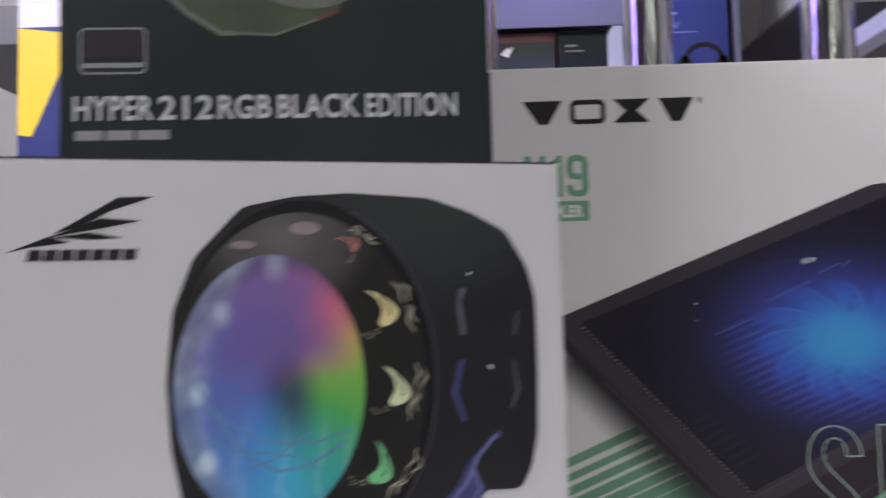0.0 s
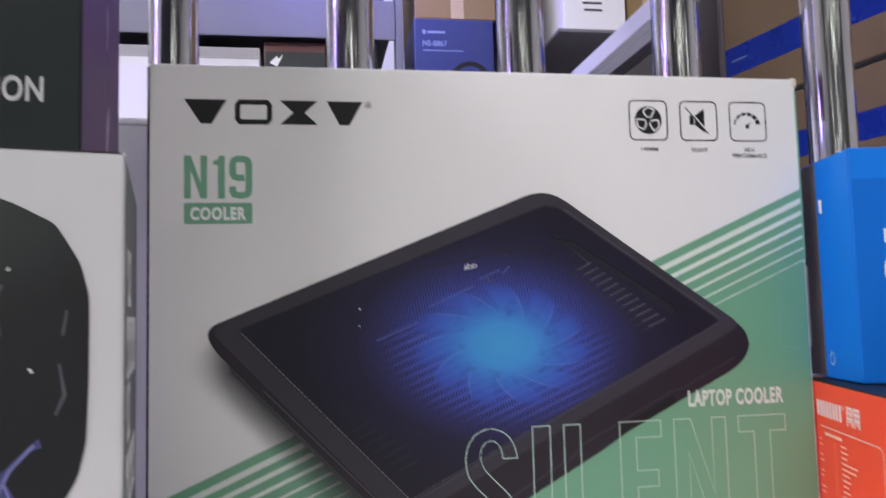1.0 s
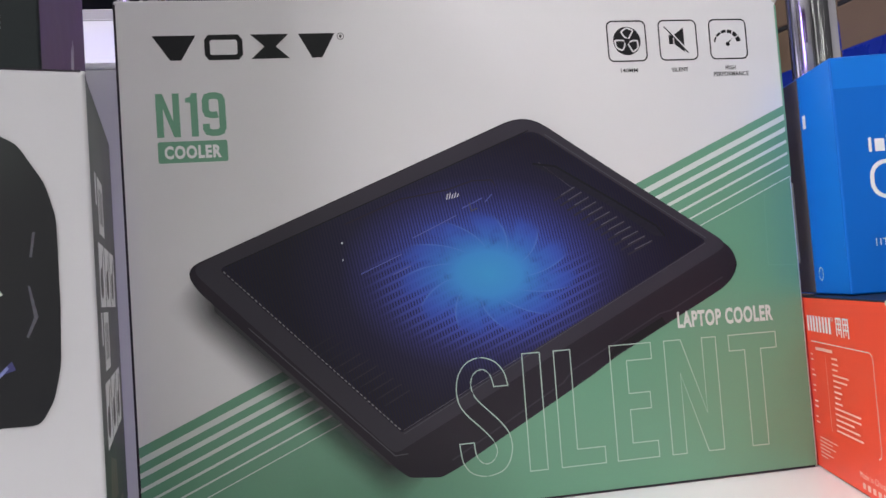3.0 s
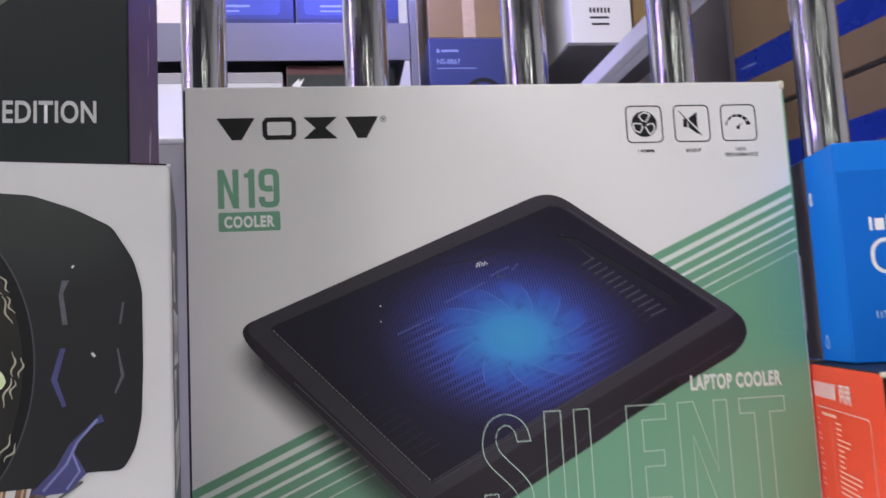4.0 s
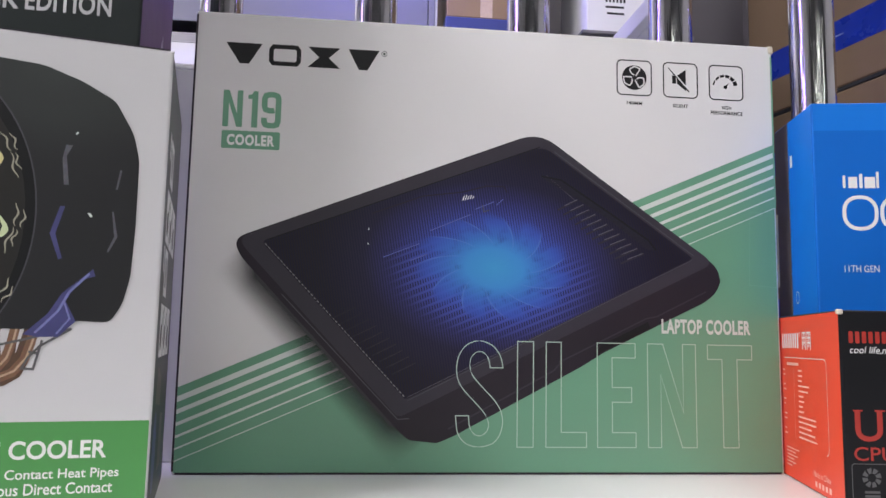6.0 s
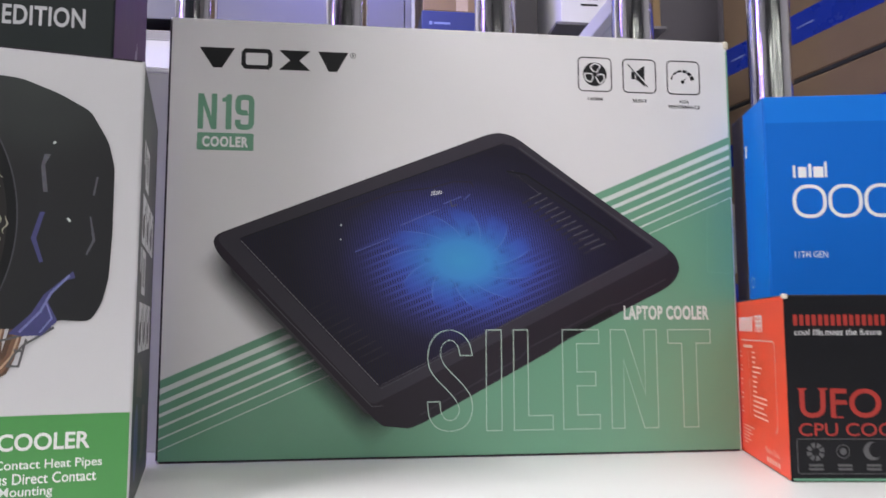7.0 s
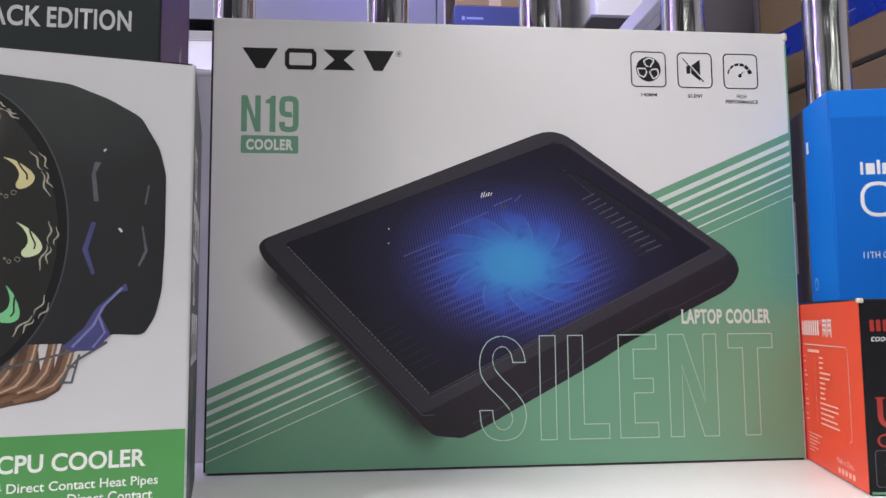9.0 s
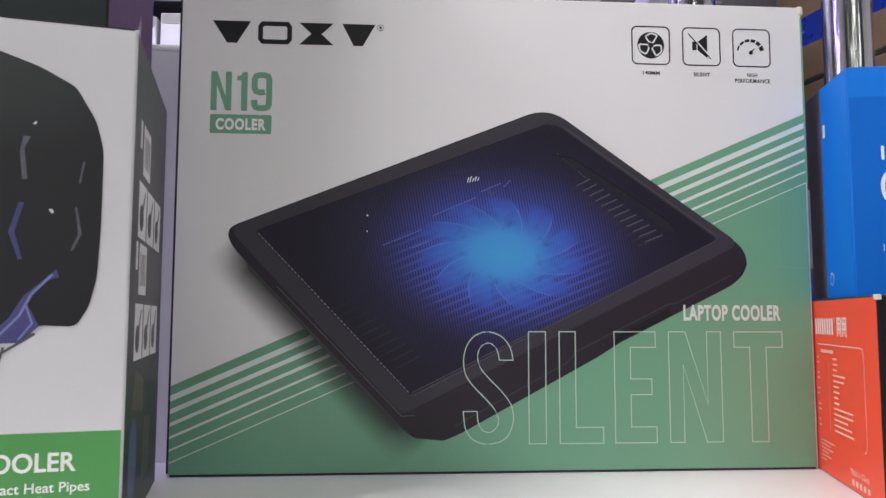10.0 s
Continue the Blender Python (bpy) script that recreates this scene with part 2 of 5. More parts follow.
def pad_print():
    """The printed perforated top: cyan middle, blue ring with fan blades, near-black edge."""
    m, n, l, p = nodes_of("perforated_top_print")
    tc = n.new("ShaderNodeTexCoord")
    xyz = n.new("ShaderNodeSeparateXYZ")
    l.new(tc.outputs["Object"], xyz.inputs[0])
    x = math_node(n, l, "SUBTRACT", xyz.outputs[0], 0.0005)
    z = math_node(n, l, "SUBTRACT", xyz.outputs[2], 0.1255)
    a = math_node(n, l, "ADD", math_node(n, l, "MULTIPLY", x, 1000 / 1.22), math_node(n, l, "MULTIPLY", z, 90.0))
    b = math_node(n, l, "MULTIPLY", z, 1220.0)
    r = math_node(n, l, "SQRT", math_node(n, l, "ADD", math_node(n, l, "MULTIPLY", a, a), math_node(n, l, "MULTIPLY", b, b)))
    th = math_node(n, l, "ARCTAN2", b, a)

    def step(v, lo, hi, t0=0.0, t1=1.0):
        q = n.new("ShaderNodeMapRange")
        q.interpolation_type = "SMOOTHSTEP"
        q.inputs[1].default_value, q.inputs[2].default_value, q.inputs[3].default_value, q.inputs[4].default_value = lo, hi, t0, t1
        l.new(v, q.inputs[0])
        return q.outputs[0]

    def blend(fac, c0, c1, kind="MIX"):
        q = n.new("ShaderNodeMix")
        q.data_type, q.blend_type = "RGBA", kind
        l.new(fac, q.inputs[0])
        l.new(c0, q.inputs[6])
        if isinstance(c1, tuple):
            q.inputs[7].default_value = (*c1, 1)
        else:
            l.new(c1, q.inputs[7])
        return q.outputs[2]

    # eleven swept blades round a smooth bright middle
    turn = math_node(n, l, "SUBTRACT", math_node(n, l, "MULTIPLY", th, 11 / (2 * math.pi)), math_node(n, l, "MULTIPLY", r, 0.036))
    s = math_node(n, l, "FRACT", math_node(n, l, "ADD", turn, 20.0))
    wide = step(r, 18.0, 42.0, 1.0, 0.74)
    past = math_node(n, l, "SUBTRACT", s, wide)
    body = math_node(n, l, "MULTIPLY", step(past, -0.22, 0.06, 1.0, 0.0), step(s, 0.0, 0.05))
    bow = math_node(n, l, "MULTIPLY", math_node(n, l, "SUBTRACT", s, 0.30), 1.0)
    tip = math_node(n, l, "ADD", r, math_node(n, l, "MULTIPLY", math_node(n, l, "MULTIPLY", bow, bow), 34.0))
    blade = math_node(n, l, "MULTIPLY", body, step(tip, 36.0, 44.0, 0.80, 0.0))
    blade = math_node(n, l, "MAXIMUM", blade, step(r, 14.0, 43.0, 1.0, 0.0))
    inner = ramp(n, l, math_node(n, l, "DIVIDE", r, 48.0), [
        (0.0, (0.052, 0.285, 0.58)), (0.30, (0.050, 0.245, 0.57)), (0.52, (0.046, 0.155, 0.52)), (0.72, (0.044, 0.098, 0.44)), (1.0, (0.030, 0.050, 0.26))])
    outer = ramp(n, l, math_node(n, l, "DIVIDE", r, 90.0), [
        (0.0, (0.036, 0.13, 0.44)), (0.22, (0.034, 0.080, 0.36)), (0.36, (0.056, 0.088, 0.40)), (0.47, (0.048, 0.061, 0.27)), (0.60, (0.034, 0.034, 0.125)), (0.74, (0.022, 0.019, 0.045)), (1.0, (0.0155, 0.0122, 0.0190))])
    # woven screen: fine upright dark dashes, gathered into slanting slots beside and below the fan
    lean = math_node(n, l, "ADD", xyz.outputs[0], math_node(n, l, "MULTIPLY", xyz.outputs[2], 0.17))
    thread = math_node(n, l, "FRACT", math_node(n, l, "ADD", math_node(n, l, "MULTIPLY", lean, 1 / 0.00165), 400.0))
    dash = math_node(n, l, "MULTIPLY", step(thread, 0.06, 0.26), step(thread, 0.50, 0.70, 1.0, 0.0))
    slant = math_node(n, l, "SUBTRACT", xyz.outputs[2], math_node(n, l, "MULTIPLY", xyz.outputs[0], 0.42))
    slot = math_node(n, l, "FRACT", math_node(n, l, "ADD", math_node(n, l, "MULTIPLY", slant, 1 / 0.0047), 400.0))
    slot_open = math_node(n, l, "MULTIPLY", step(slot, 0.24, 0.36), step(slot, 0.86, 0.98, 1.0, 0.0))
    below = math_node(n, l, "SUBTRACT", math_node(n, l, "MULTIPLY", a, -0.10), b)
    zone = math_node(n, l, "MULTIPLY", step(below, -22.0, 2.0), step(r, 44.0, 60.0, 1.0, 0.0))
    plain = math_node(n, l, "MULTIPLY", math_node(n, l, "SUBTRACT", 1.0, zone), 0.72)
    open_here = math_node(n, l, "ADD", plain, math_node(n, l, "MULTIPLY", zone, math_node(n, l, "MULTIPLY", slot_open, 0.9)))
    hole = math_node(n, l, "MULTIPLY", dash, open_here)
    pierced = blend(hole, outer, (0.009, 0.009, 0.030))
    # pale lips of the slots
    lip = math_node(n, l, "MULTIPLY", math_node(n, l, "MULTIPLY", step(slot, 0.02, 0.08), step(slot, 0.14, 0.22, 0.18, 0.0)), zone)
    pierced = blend(lip, pierced, (0.085, 0.115, 0.42))
    worn = n.new("ShaderNodeTexNoise")
    worn.inputs["Scale"].default_value = 110
    l.new(tc.outputs["Object"], worn.inputs["Vector"])
    chipped = math_node(n, l, "MAXIMUM", step(worn.outputs["Fac"], 0.30, 0.50, 0.55, 1.0), step(r, 15.0, 26.0, 1.0, 0.0))
    col = blend(math_node(n, l, "MULTIPLY", blade, chipped), pierced, inner)
    # thin pale line along each blade's leading edge
    edge = math_node(n, l, "MULTIPLY", step(s, 0.0, 0.03), step(s, 0.03, 0.10, 1.0, 0.0))
    edge = math_node(n, l, "MULTIPLY", edge, math_node(n, l, "MULTIPLY", step(r, 15.0, 22.0), step(r, 30.0, 42.0, 0.35, 0.0)))
    col = blend(edge, col, (0.13, 0.24, 0.58))
    l.new(col, p.inputs["Base Color"])
    p.inputs["Specular IOR Level"].default_value = 0.26
    p.inputs["Roughness"].default_value = 0.36
    return m


def rainbow_print():
    m, n, l, p = nodes_of("rainbow_lens_print")
    tc = n.new("ShaderNodeTexCoord")
    xyz = n.new("ShaderNodeSeparateXYZ")
    l.new(tc.outputs["Object"], xyz.inputs[0])
    x = math_node(n, l, "DIVIDE", math_node(n, l, "ADD", xyz.outputs[0], 0.1032), 0.0320)
    z = math_node(n, l, "DIVIDE", math_node(n, l, "SUBTRACT", xyz.outputs[2], 0.1240), 0.0450)
    th = math_node(n, l, "ARCTAN2", z, x)
    wob = n.new("ShaderNodeTexNoise")
    wob.inputs["Scale"].default_value = 45
    l.new(tc.outputs["Object"], wob.inputs["Vector"])
    fac = math_node(n, l, "ADD", math_node(n, l, "DIVIDE", th, 2 * math.pi), 0.5)
    fac = math_node(n, l, "ADD", fac, math_node(n, l, "MULTIPLY", math_node(n, l, "SUBTRACT", wob.outputs["Fac"], 0.5), 0.10))
    col = ramp(n, l, fac, [
        (0.0, (0.10, 0.13, 0.40)), (0.14, (0.07, 0.22, 0.56)), (0.27, (0.05, 0.38, 0.60)), (0.37, (0.04, 0.34, 0.30)),
        (0.45, (0.07, 0.36, 0.09)), (0.53, (0.20, 0.42, 0.07)), (0.58, (0.50, 0.35, 0.10)), (0.63, (0.55, 0.13, 0.22)),
        (0.70, (0.25, 0.11, 0.30)), (0.82, (0.17, 0.11, 0.33)), (1.0, (0.10, 0.13, 0.40))])
    r = math_node(n, l, "SQRT", math_node(n, l, "ADD", math_node(n, l, "MULTIPLY", x, x), math_node(n, l, "MULTIPLY", z, z)))
    # dark upright spot beside the middle
    sx = math_node(n, l, "DIVIDE", math_node(n, l, "SUBTRACT", x, 0.10), 0.36)
    sz = math_node(n, l, "DIVIDE", math_node(n, l, "ADD", z, 0.02), 0.52)
    sr = math_node(n, l, "SQRT", math_node(n, l, "ADD", math_node(n, l, "MULTIPLY", sx, sx), math_node(n, l, "MULTIPLY", sz, sz)))
    dark = n.new("ShaderNodeMapRange")
    dark.interpolation_type = "SMOOTHSTEP"
    dark.inputs[1].default_value, dark.inputs[2].default_value = 0.10, 1.15
    dark.inputs[3].default_value, dark.inputs[4].default_value = 0.92, 0.0
    l.new(sr, dark.inputs[0])
    mul = n.new("ShaderNodeMix")
    mul.data_type = "RGBA"
    l.new(dark.outputs[0], mul.inputs[0])
    l.new(col, mul.inputs[6])
    mul.inputs[7].default_value = (0.035, 0.055, 0.11, 1)
    soft = n.new("ShaderNodeMapRange")
    soft.interpolation_type = "SMOOTHSTEP"
    soft.inputs[1].default_value, soft.inputs[2].default_value, soft.inputs[3].default_value, soft.inputs[4].default_value = 0.45, 0.95, 0.75, 0.0
    l.new(r, soft.inputs[0])
    upper = n.new("ShaderNodeMapRange")
    upper.interpolation_type = "SMOOTHSTEP"
    upper.inputs[1].default_value, upper.inputs[2].default_value = 0.0, 0.35
    l.new(z, upper.inputs[0])
    calm = n.new("ShaderNodeMix")
    calm.data_type = "RGBA"
    l.new(math_node(n, l, "MULTIPLY", soft.outputs[0], upper.outputs[0]), calm.inputs[0])
    l.new(mul.outputs[2], calm.inputs[6])
    calm.inputs[7].default_value = (0.125, 0.095, 0.31, 1)
    edge = n.new("ShaderNodeMapRange")
    edge.interpolation_type = "SMOOTHSTEP"
    edge.inputs[1].default_value, edge.inputs[2].default_value, edge.inputs[3].default_value, edge.inputs[4].default_value = 0.84, 1.0, 0.0, 0.55
    l.new(r, edge.inputs[0])
    rimmed = n.new("ShaderNodeMix")
    rimmed.data_type = "RGBA"
    l.new(edge.outputs[0], rimmed.inputs[0])
    l.new(calm.outputs[2], rimmed.inputs[6])
    rimmed.inputs[7].default_value = (0.03, 0.035, 0.08, 1)
    # wispy pale strands over the lower half, soft glints on the left rim
    strands = n.new("ShaderNodeTexWave")
    strands.inputs["Scale"].default_value, strands.inputs["Distortion"].default_value, strands.inputs["Detail"].default_value = 26, 9, 3
    l.new(tc.outputs["Object"], strands.inputs["Vector"])
    wisp = math_node(n, l, "POWER", strands.outputs["Fac"], 7.0)
    low = n.new("ShaderNodeMapRange")
    low.inputs[1].default_value, low.inputs[2].default_value, low.inputs[3].default_value, low.inputs[4].default_value = -0.10, -0.55, 0.0, 0.14
    l.new(z, low.inputs[0])
    rim = n.new("ShaderNodeMapRange")
    rim.interpolation_type = "SMOOTHSTEP"
    rim.inputs[1].default_value, rim.inputs[2].default_value = 0.72, 1.0
    l.new(math_node(n, l, "SUBTRACT", r, math_node(n, l, "MULTIPLY", math_node(n, l, "ADD", x, 0.6), 0.6)), rim.inputs[0])
    patch = n.new("ShaderNodeTexNoise")
    patch.inputs["Scale"].default_value = 75
    l.new(tc.outputs["Object"], patch.inputs["Vector"])
    glint = math_node(n, l, "MULTIPLY", rim.outputs[0], math_node(n, l, "POWER", patch.outputs["Fac"], 2.2))
    for gx, gz, size, most in ((-0.62, 0.60, 0.17, 0.60), (-0.86, 0.0, 0.16, 0.85), (-0.76, -0.52, 0.16, 0.95), (-0.22, -0.93, 0.14, 0.9), (-0.05, 0.96, 0.18, 0.4)):
        px, pz = math_node(n, l, "SUBTRACT", x, gx), math_node(n, l, "SUBTRACT", z, gz)
        far = math_node(n, l, "SQRT", math_node(n, l, "ADD", math_node(n, l, "MULTIPLY", px, px), math_node(n, l, "MULTIPLY", pz, pz)))
        spot = n.new("ShaderNodeMapRange")
        spot.interpolation_type = "SMOOTHSTEP"
        spot.inputs[1].default_value, spot.inputs[2].default_value, spot.inputs[3].default_value, spot.inputs[4].default_value = 0.0, size, most, 0.0
        l.new(far, spot.inputs[0])
        glint = math_node(n, l, "MAXIMUM", glint, spot.outputs[0])
    pale = math_node(n, l, "MINIMUM", math_node(n, l, "ADD", math_node(n, l, "MULTIPLY", wisp, low.outputs[0]), glint), 0.85)
    top = n.new("ShaderNodeMix")
    top.data_type = "RGBA"
    l.new(pale, top.inputs[0])
    l.new(rimmed.outputs[2], top.inputs[6])
    top.inputs[7].default_value = (0.55, 0.66, 0.74, 1)
    l.new(top.outputs[2], p.inputs["Base Color"])
    p.inputs["Roughness"].default_value = 0.4
    return m


def fade_print(name, color, most):
    """Soft printed tone that thins out across the strip (its UV's v)."""
    m, n, l, p = nodes_of(name)
    uv = n.new("ShaderNodeTexCoord")
    s = n.new("ShaderNodeSeparateXYZ")
    l.new(uv.outputs["UV"], s.inputs[0])
    v = math_node(n, l, "POWER", math_node(n, l, "SUBTRACT", 1.0, s.outputs[1]), 1.25)
    ends = math_node(n, l, "MULTIPLY", s.outputs[0], math_node(n, l, "SUBTRACT", 1.0, s.outputs[0]))
    ends = math_node(n, l, "MINIMUM", math_node(n, l, "MULTIPLY", ends, 9.0), 1.0)
    alpha = math_node(n, l, "MINIMUM", math_node(n, l, "MULTIPLY", math_node(n, l, "MULTIPLY", v, ends), most), 0.94)
    p.inputs["Base Color"].default_value = (*color, 1)
    p.inputs["Roughness"].default_value = 0.45
    l.new(alpha, p.inputs["Alpha"])
    return m


def glow_print(name, dark, pale, centre, reach):
    """Printed tone that brightens smoothly towards one spot of the picture."""
    m, n, l, p = nodes_of(name)
    tc = n.new("ShaderNodeTexCoord")
    xyz = n.new("ShaderNodeSeparateXYZ")
    l.new(tc.outputs["Object"], xyz.inputs[0])
    dx = math_node(n, l, "DIVIDE", math_node(n, l, "SUBTRACT", xyz.outputs[0], centre[0]), reach[0])
    dz = math_node(n, l, "DIVIDE", math_node(n, l, "SUBTRACT", xyz.outputs[2], centre[1]), reach[1])
    d = math_node(n, l, "SQRT", math_node(n, l, "ADD", math_node(n, l, "MULTIPLY", dx, dx), math_node(n, l, "MULTIPLY", dz, dz)))
    col = ramp(n, l, d, [(0.0, pale), (0.45, tuple(0.55 * u + 0.45 * v for u, v in zip(pale, dark))), (1.0, dark)], "EASE")
    l.new(col, p.inputs["Base Color"])
    p.inputs["Roughness"].default_value = 0.4
    return m


HOUSING_PRINT = glow_print("fan_housing_print", (0.010, 0.010, 0.013), (0.030, 0.036, 0.036), (-0.045, 0.195), (0.055, 0.048))
BEZEL_PRINT = glow_print("bezel_print", (0.008, 0.007, 0.007), (0.115, 0.11, 0.115), (-0.102, 0.176), (0.034, 0.030))
PAD_PRINT = pad_print()
RAINBOW = rainbow_print()
SHADOW_PRINT = fade_print("printed_soft_shade", (0.035, 0.034, 0.040), 1.25)


# ---- mesh helpers ----
def part(name, bm, mat, parent=None, label=""):
    me = bpy.data.meshes.new(name)
    bm.to_mesh(me)
    bm.free()
    me.materials.append(mat)
    ob = new(name, me)
    if parent:
        ob.parent = parent
    if label:
        ob["label"] = label
    return ob


def thing(name, m, label, category, group="", kind=""):
    ob = new(name)
    ob.matrix_world = m
    ob.empty_display_size = 0.05
    return tagged(ob, label, category, group, kind)


def block(x0, x1, y0, y1, z0, z1, r=0.0008, seg=2):
    bm = bmesh.new()
    bmesh.ops.create_cube(bm, size=1)
    bmesh.ops.scale(bm, vec=(x1 - x0, y1 - y0, z1 - z0), verts=bm.verts)
    bmesh.ops.translate(bm, vec=((x0 + x1) / 2, (y0 + y1) / 2, (z0 + z1) / 2), verts=bm.verts)
    if r:
        bmesh.ops.bevel(bm, geom=bm.edges[:], offset=r, segments=seg, affect="EDGES", profile=0.5)
    return bm


def prism(base, z0, z1, r=0.0008):
    """An upright prism over a plan outline."""
    bm = bmesh.new()
    f = bm.faces.new([bm.verts.new((x, y, z0)) for x, y in base])
    top = bmesh.ops.extrude_face_region(bm, geom=[f])
    bmesh.ops.translate(bm, vec=(0, 0, z1 - z0), verts=[v for v in top["geom"] if isinstance(v, bmesh.types.BMVert)])
    bmesh.ops.recalc_face_normals(bm, faces=bm.faces)
    if r:
        bmesh.ops.bevel(bm, geom=bm.edges[:], offset=r, segments=2, affect="EDGES", profile=0.5)
    return bm


def cyl(p0, p1, r, seg=40, r2=None):
    bm = bmesh.new()
    p0, p1 = Vector(p0), Vector(p1)
    d = p1 - p0
    bmesh.ops.create_cone(bm, cap_ends=True, segments=seg, radius1=r, radius2=r if r2 is None else r2, depth=d.length)
    turn = d.to_track_quat("Z", "Y").to_matrix().to_4x4()
    bmesh.ops.transform(bm, matrix=Matrix.Translation((p0 + p1) / 2) @ turn, verts=bm.verts)
    for f in bm.faces:
        f.smooth = len(f.verts) == 4
    bmesh.ops.split_edges(bm, edges=[e for e in bm.edges if any(len(f.verts) > 4 for f in e.link_faces)])
    return bm


class Face:
    """A face of a box to print on: origin, direction along it, outward normal; points are (along, up)."""

    def __init__(self, ob, origin, along, outward, stretch=(1.0, 1.0)):
        self.ob, self.o, self.u, self.n = ob, Vector(origin), Vector(along).normalized(), Vector(outward).normalized()
        self.ka, self.kb = stretch

    def at(self, a, b, lift):
        return self.o + self.u * a * self.ka + Vector((0, 0, b * self.kb)) + self.n * (lift * 0.00005)

    def poly(self, name, pts, lift, mat, parent=None, label=""):
        bm = bmesh.new()
        f = bm.faces.new([bm.verts.new(self.at(a, b, lift)) for a, b in pts])
        f.normal_update()
        if f.normal.dot(self.n) < 0:
            f.normal_flip()
        bmesh.ops.triangulate(bm, faces=[f])
        return part(name, bm, mat, parent or self.ob, label)

    def rect(self, name, a0, a1, b0, b1, lift, mat, r=0.0, parent=None, label=""):
        return self.poly(name, rounded(a0, a1, b0, b1, r), lift, mat, parent, label)

    def ribbon(self, name, pts, w, lift, mat, closed=False, parent=None):
        """A printed line of even width along a run of points."""
        bm = bmesh.new()
        q = [Vector(p) for p in pts]
        k = len(q)
        rows = []
        for i in range(k):
            a = q[i - 1] if (i or closed) else q[i]
            c = q[(i + 1) % k] if (i < k - 1 or closed) else q[i]
            d1 = (q[i] - a).normalized() if (q[i] - a).length > 1e-9 else (c - q[i]).normalized()
            d2 = (c - q[i]).normalized() if (c - q[i]).length > 1e-9 else d1
            n1, n2 = Vector((-d1.y, d1.x)), Vector((-d2.y, d2.x))
            mit = n1 + n2
            mit = mit.normalized() if mit.length > 1e-6 else n1
            s = min(2.0, 1.0 / max(0.35, mit.dot(n1)))
            rows.append((bm.verts.new(self.at(*(q[i] + mit * w / 2 * s), lift)), bm.verts.new(self.at(*(q[i] - mit * w / 2 * s), lift))))
        for i in range(k if closed else k - 1):
            a, b = rows[i], rows[(i + 1) % k]
            bm.faces.new((a[0], a[1], b[1], b[0]))
        bmesh.ops.recalc_face_normals(bm, faces=bm.faces)
        return part(name, bm, mat, parent or self.ob)

    def bars(self, name, cells, lift, mat, parent=None, label=""):
        """Several small printed bars as one print."""
        bm = bmesh.new()
        for a0, a1, b0, b1 in cells:
            bm.faces.new([bm.verts.new(self.at(a, b, lift)) for a, b in ((a0, b0), (a1, b0), (a1, b1), (a0, b1))])
        return part(name, bm, mat, parent or self.ob, label)

    def shapes(self, name, polys, lift, mat, parent=None, label=""):
        bm = bmesh.new()
        for pts in polys:
            bm.faces.new([bm.verts.new(self.at(a, b, lift)) for a, b in pts])
        bm.normal_update()
        bmesh.ops.triangulate(bm, faces=bm.faces[:])
        return part(name, bm, mat, parent or self.ob, label)

    def each(self, name, polys, lift, mat, parent=None):
        """Printed pieces that can be told apart, each a part of its own."""
        for pts in polys:
            self.poly(name, pts, lift, mat, parent)

    def text(self, name, words, a0, a1, b0, b1, lift, mat, heavy=0.0, space=1.0, shear=0.0, parent=None):
        """Lettering in the built-in font, fitted into a printed rectangle."""
        cu = bpy.data.curves.new(name, "FONT")
        cu.body, cu.offset, cu.space_character, cu.resolution_u, cu.shear = words, heavy, space, 4, shear
        tmp = new(name + "_tmp", cu)
        bpy.context.view_layer.update()
        me = bpy.data.meshes.new_from_object(tmp.evaluated_get(bpy.context.evaluated_depsgraph_get()))
        bpy.data.objects.remove(tmp)
        bpy.data.curves.remove(cu)
        xs, ys = [v.co.x for v in me.vertices], [v.co.y for v in me.vertices]
        sx, sy = (a1 - a0) / (max(xs) - min(xs)), (b1 - b0) / (max(ys) - min(ys))
        x0, y0 = min(xs), min(ys)
        for v in me.vertices:
            v.co = self.at(a0 + (v.co.x - x0) * sx, b0 + (v.co.y - y0) * sy, lift)
        me.materials.clear()
        me.materials.append(mat)
        me.name = name
        ob = new(name, me)
        ob.parent = parent or self.ob
        return ob


def rounded(a0, a1, b0, b1, r, seg=5):
    if r <= 0:
        return [(a0, b0), (a1, b0), (a1, b1), (a0, b1)]
    out = []
    for cx, cy, s in ((a1 - r, b0 + r, -90), (a1 - r, b1 - r, 0), (a0 + r, b1 - r, 90), (a0 + r, b0 + r, 180)):
        for i in range(seg + 1):
            t = radians(s + 90 * i / seg)
            out.append((cx + r * math.cos(t), cy + r * math.sin(t)))
    return out


def round_poly(pts, r, seg=5):
    """An outline with its corners rounded; r: one radius a corner."""
    out = []
    k = len(pts)
    for i in range(k):
        p, a, b = Vector(pts[i]), Vector(pts[i - 1]), Vector(pts[(i + 1) % k])
        d = r[i] if isinstance(r, (list, tuple)) else r
        p0, p1 = p + (a - p).normalized() * d, p + (b - p).normalized() * d
        for j in range(seg + 1):
            t = j / seg
            q = p0 * (1 - t) ** 2 + p * 2 * t * (1 - t) + p1 * t ** 2
            out.append((q.x, q.y))
    return out


def ellipse(cx, cy, rx, ry, a0=0, a1=360, seg=48):
    k = seg if a1 - a0 >= 360 else seg + 1
    return [(cx + rx * math.cos(radians(a0 + (a1 - a0) * i / seg)), cy + ry * math.sin(radians(a0 + (a1 - a0) * i / seg))) for i in range(k)]


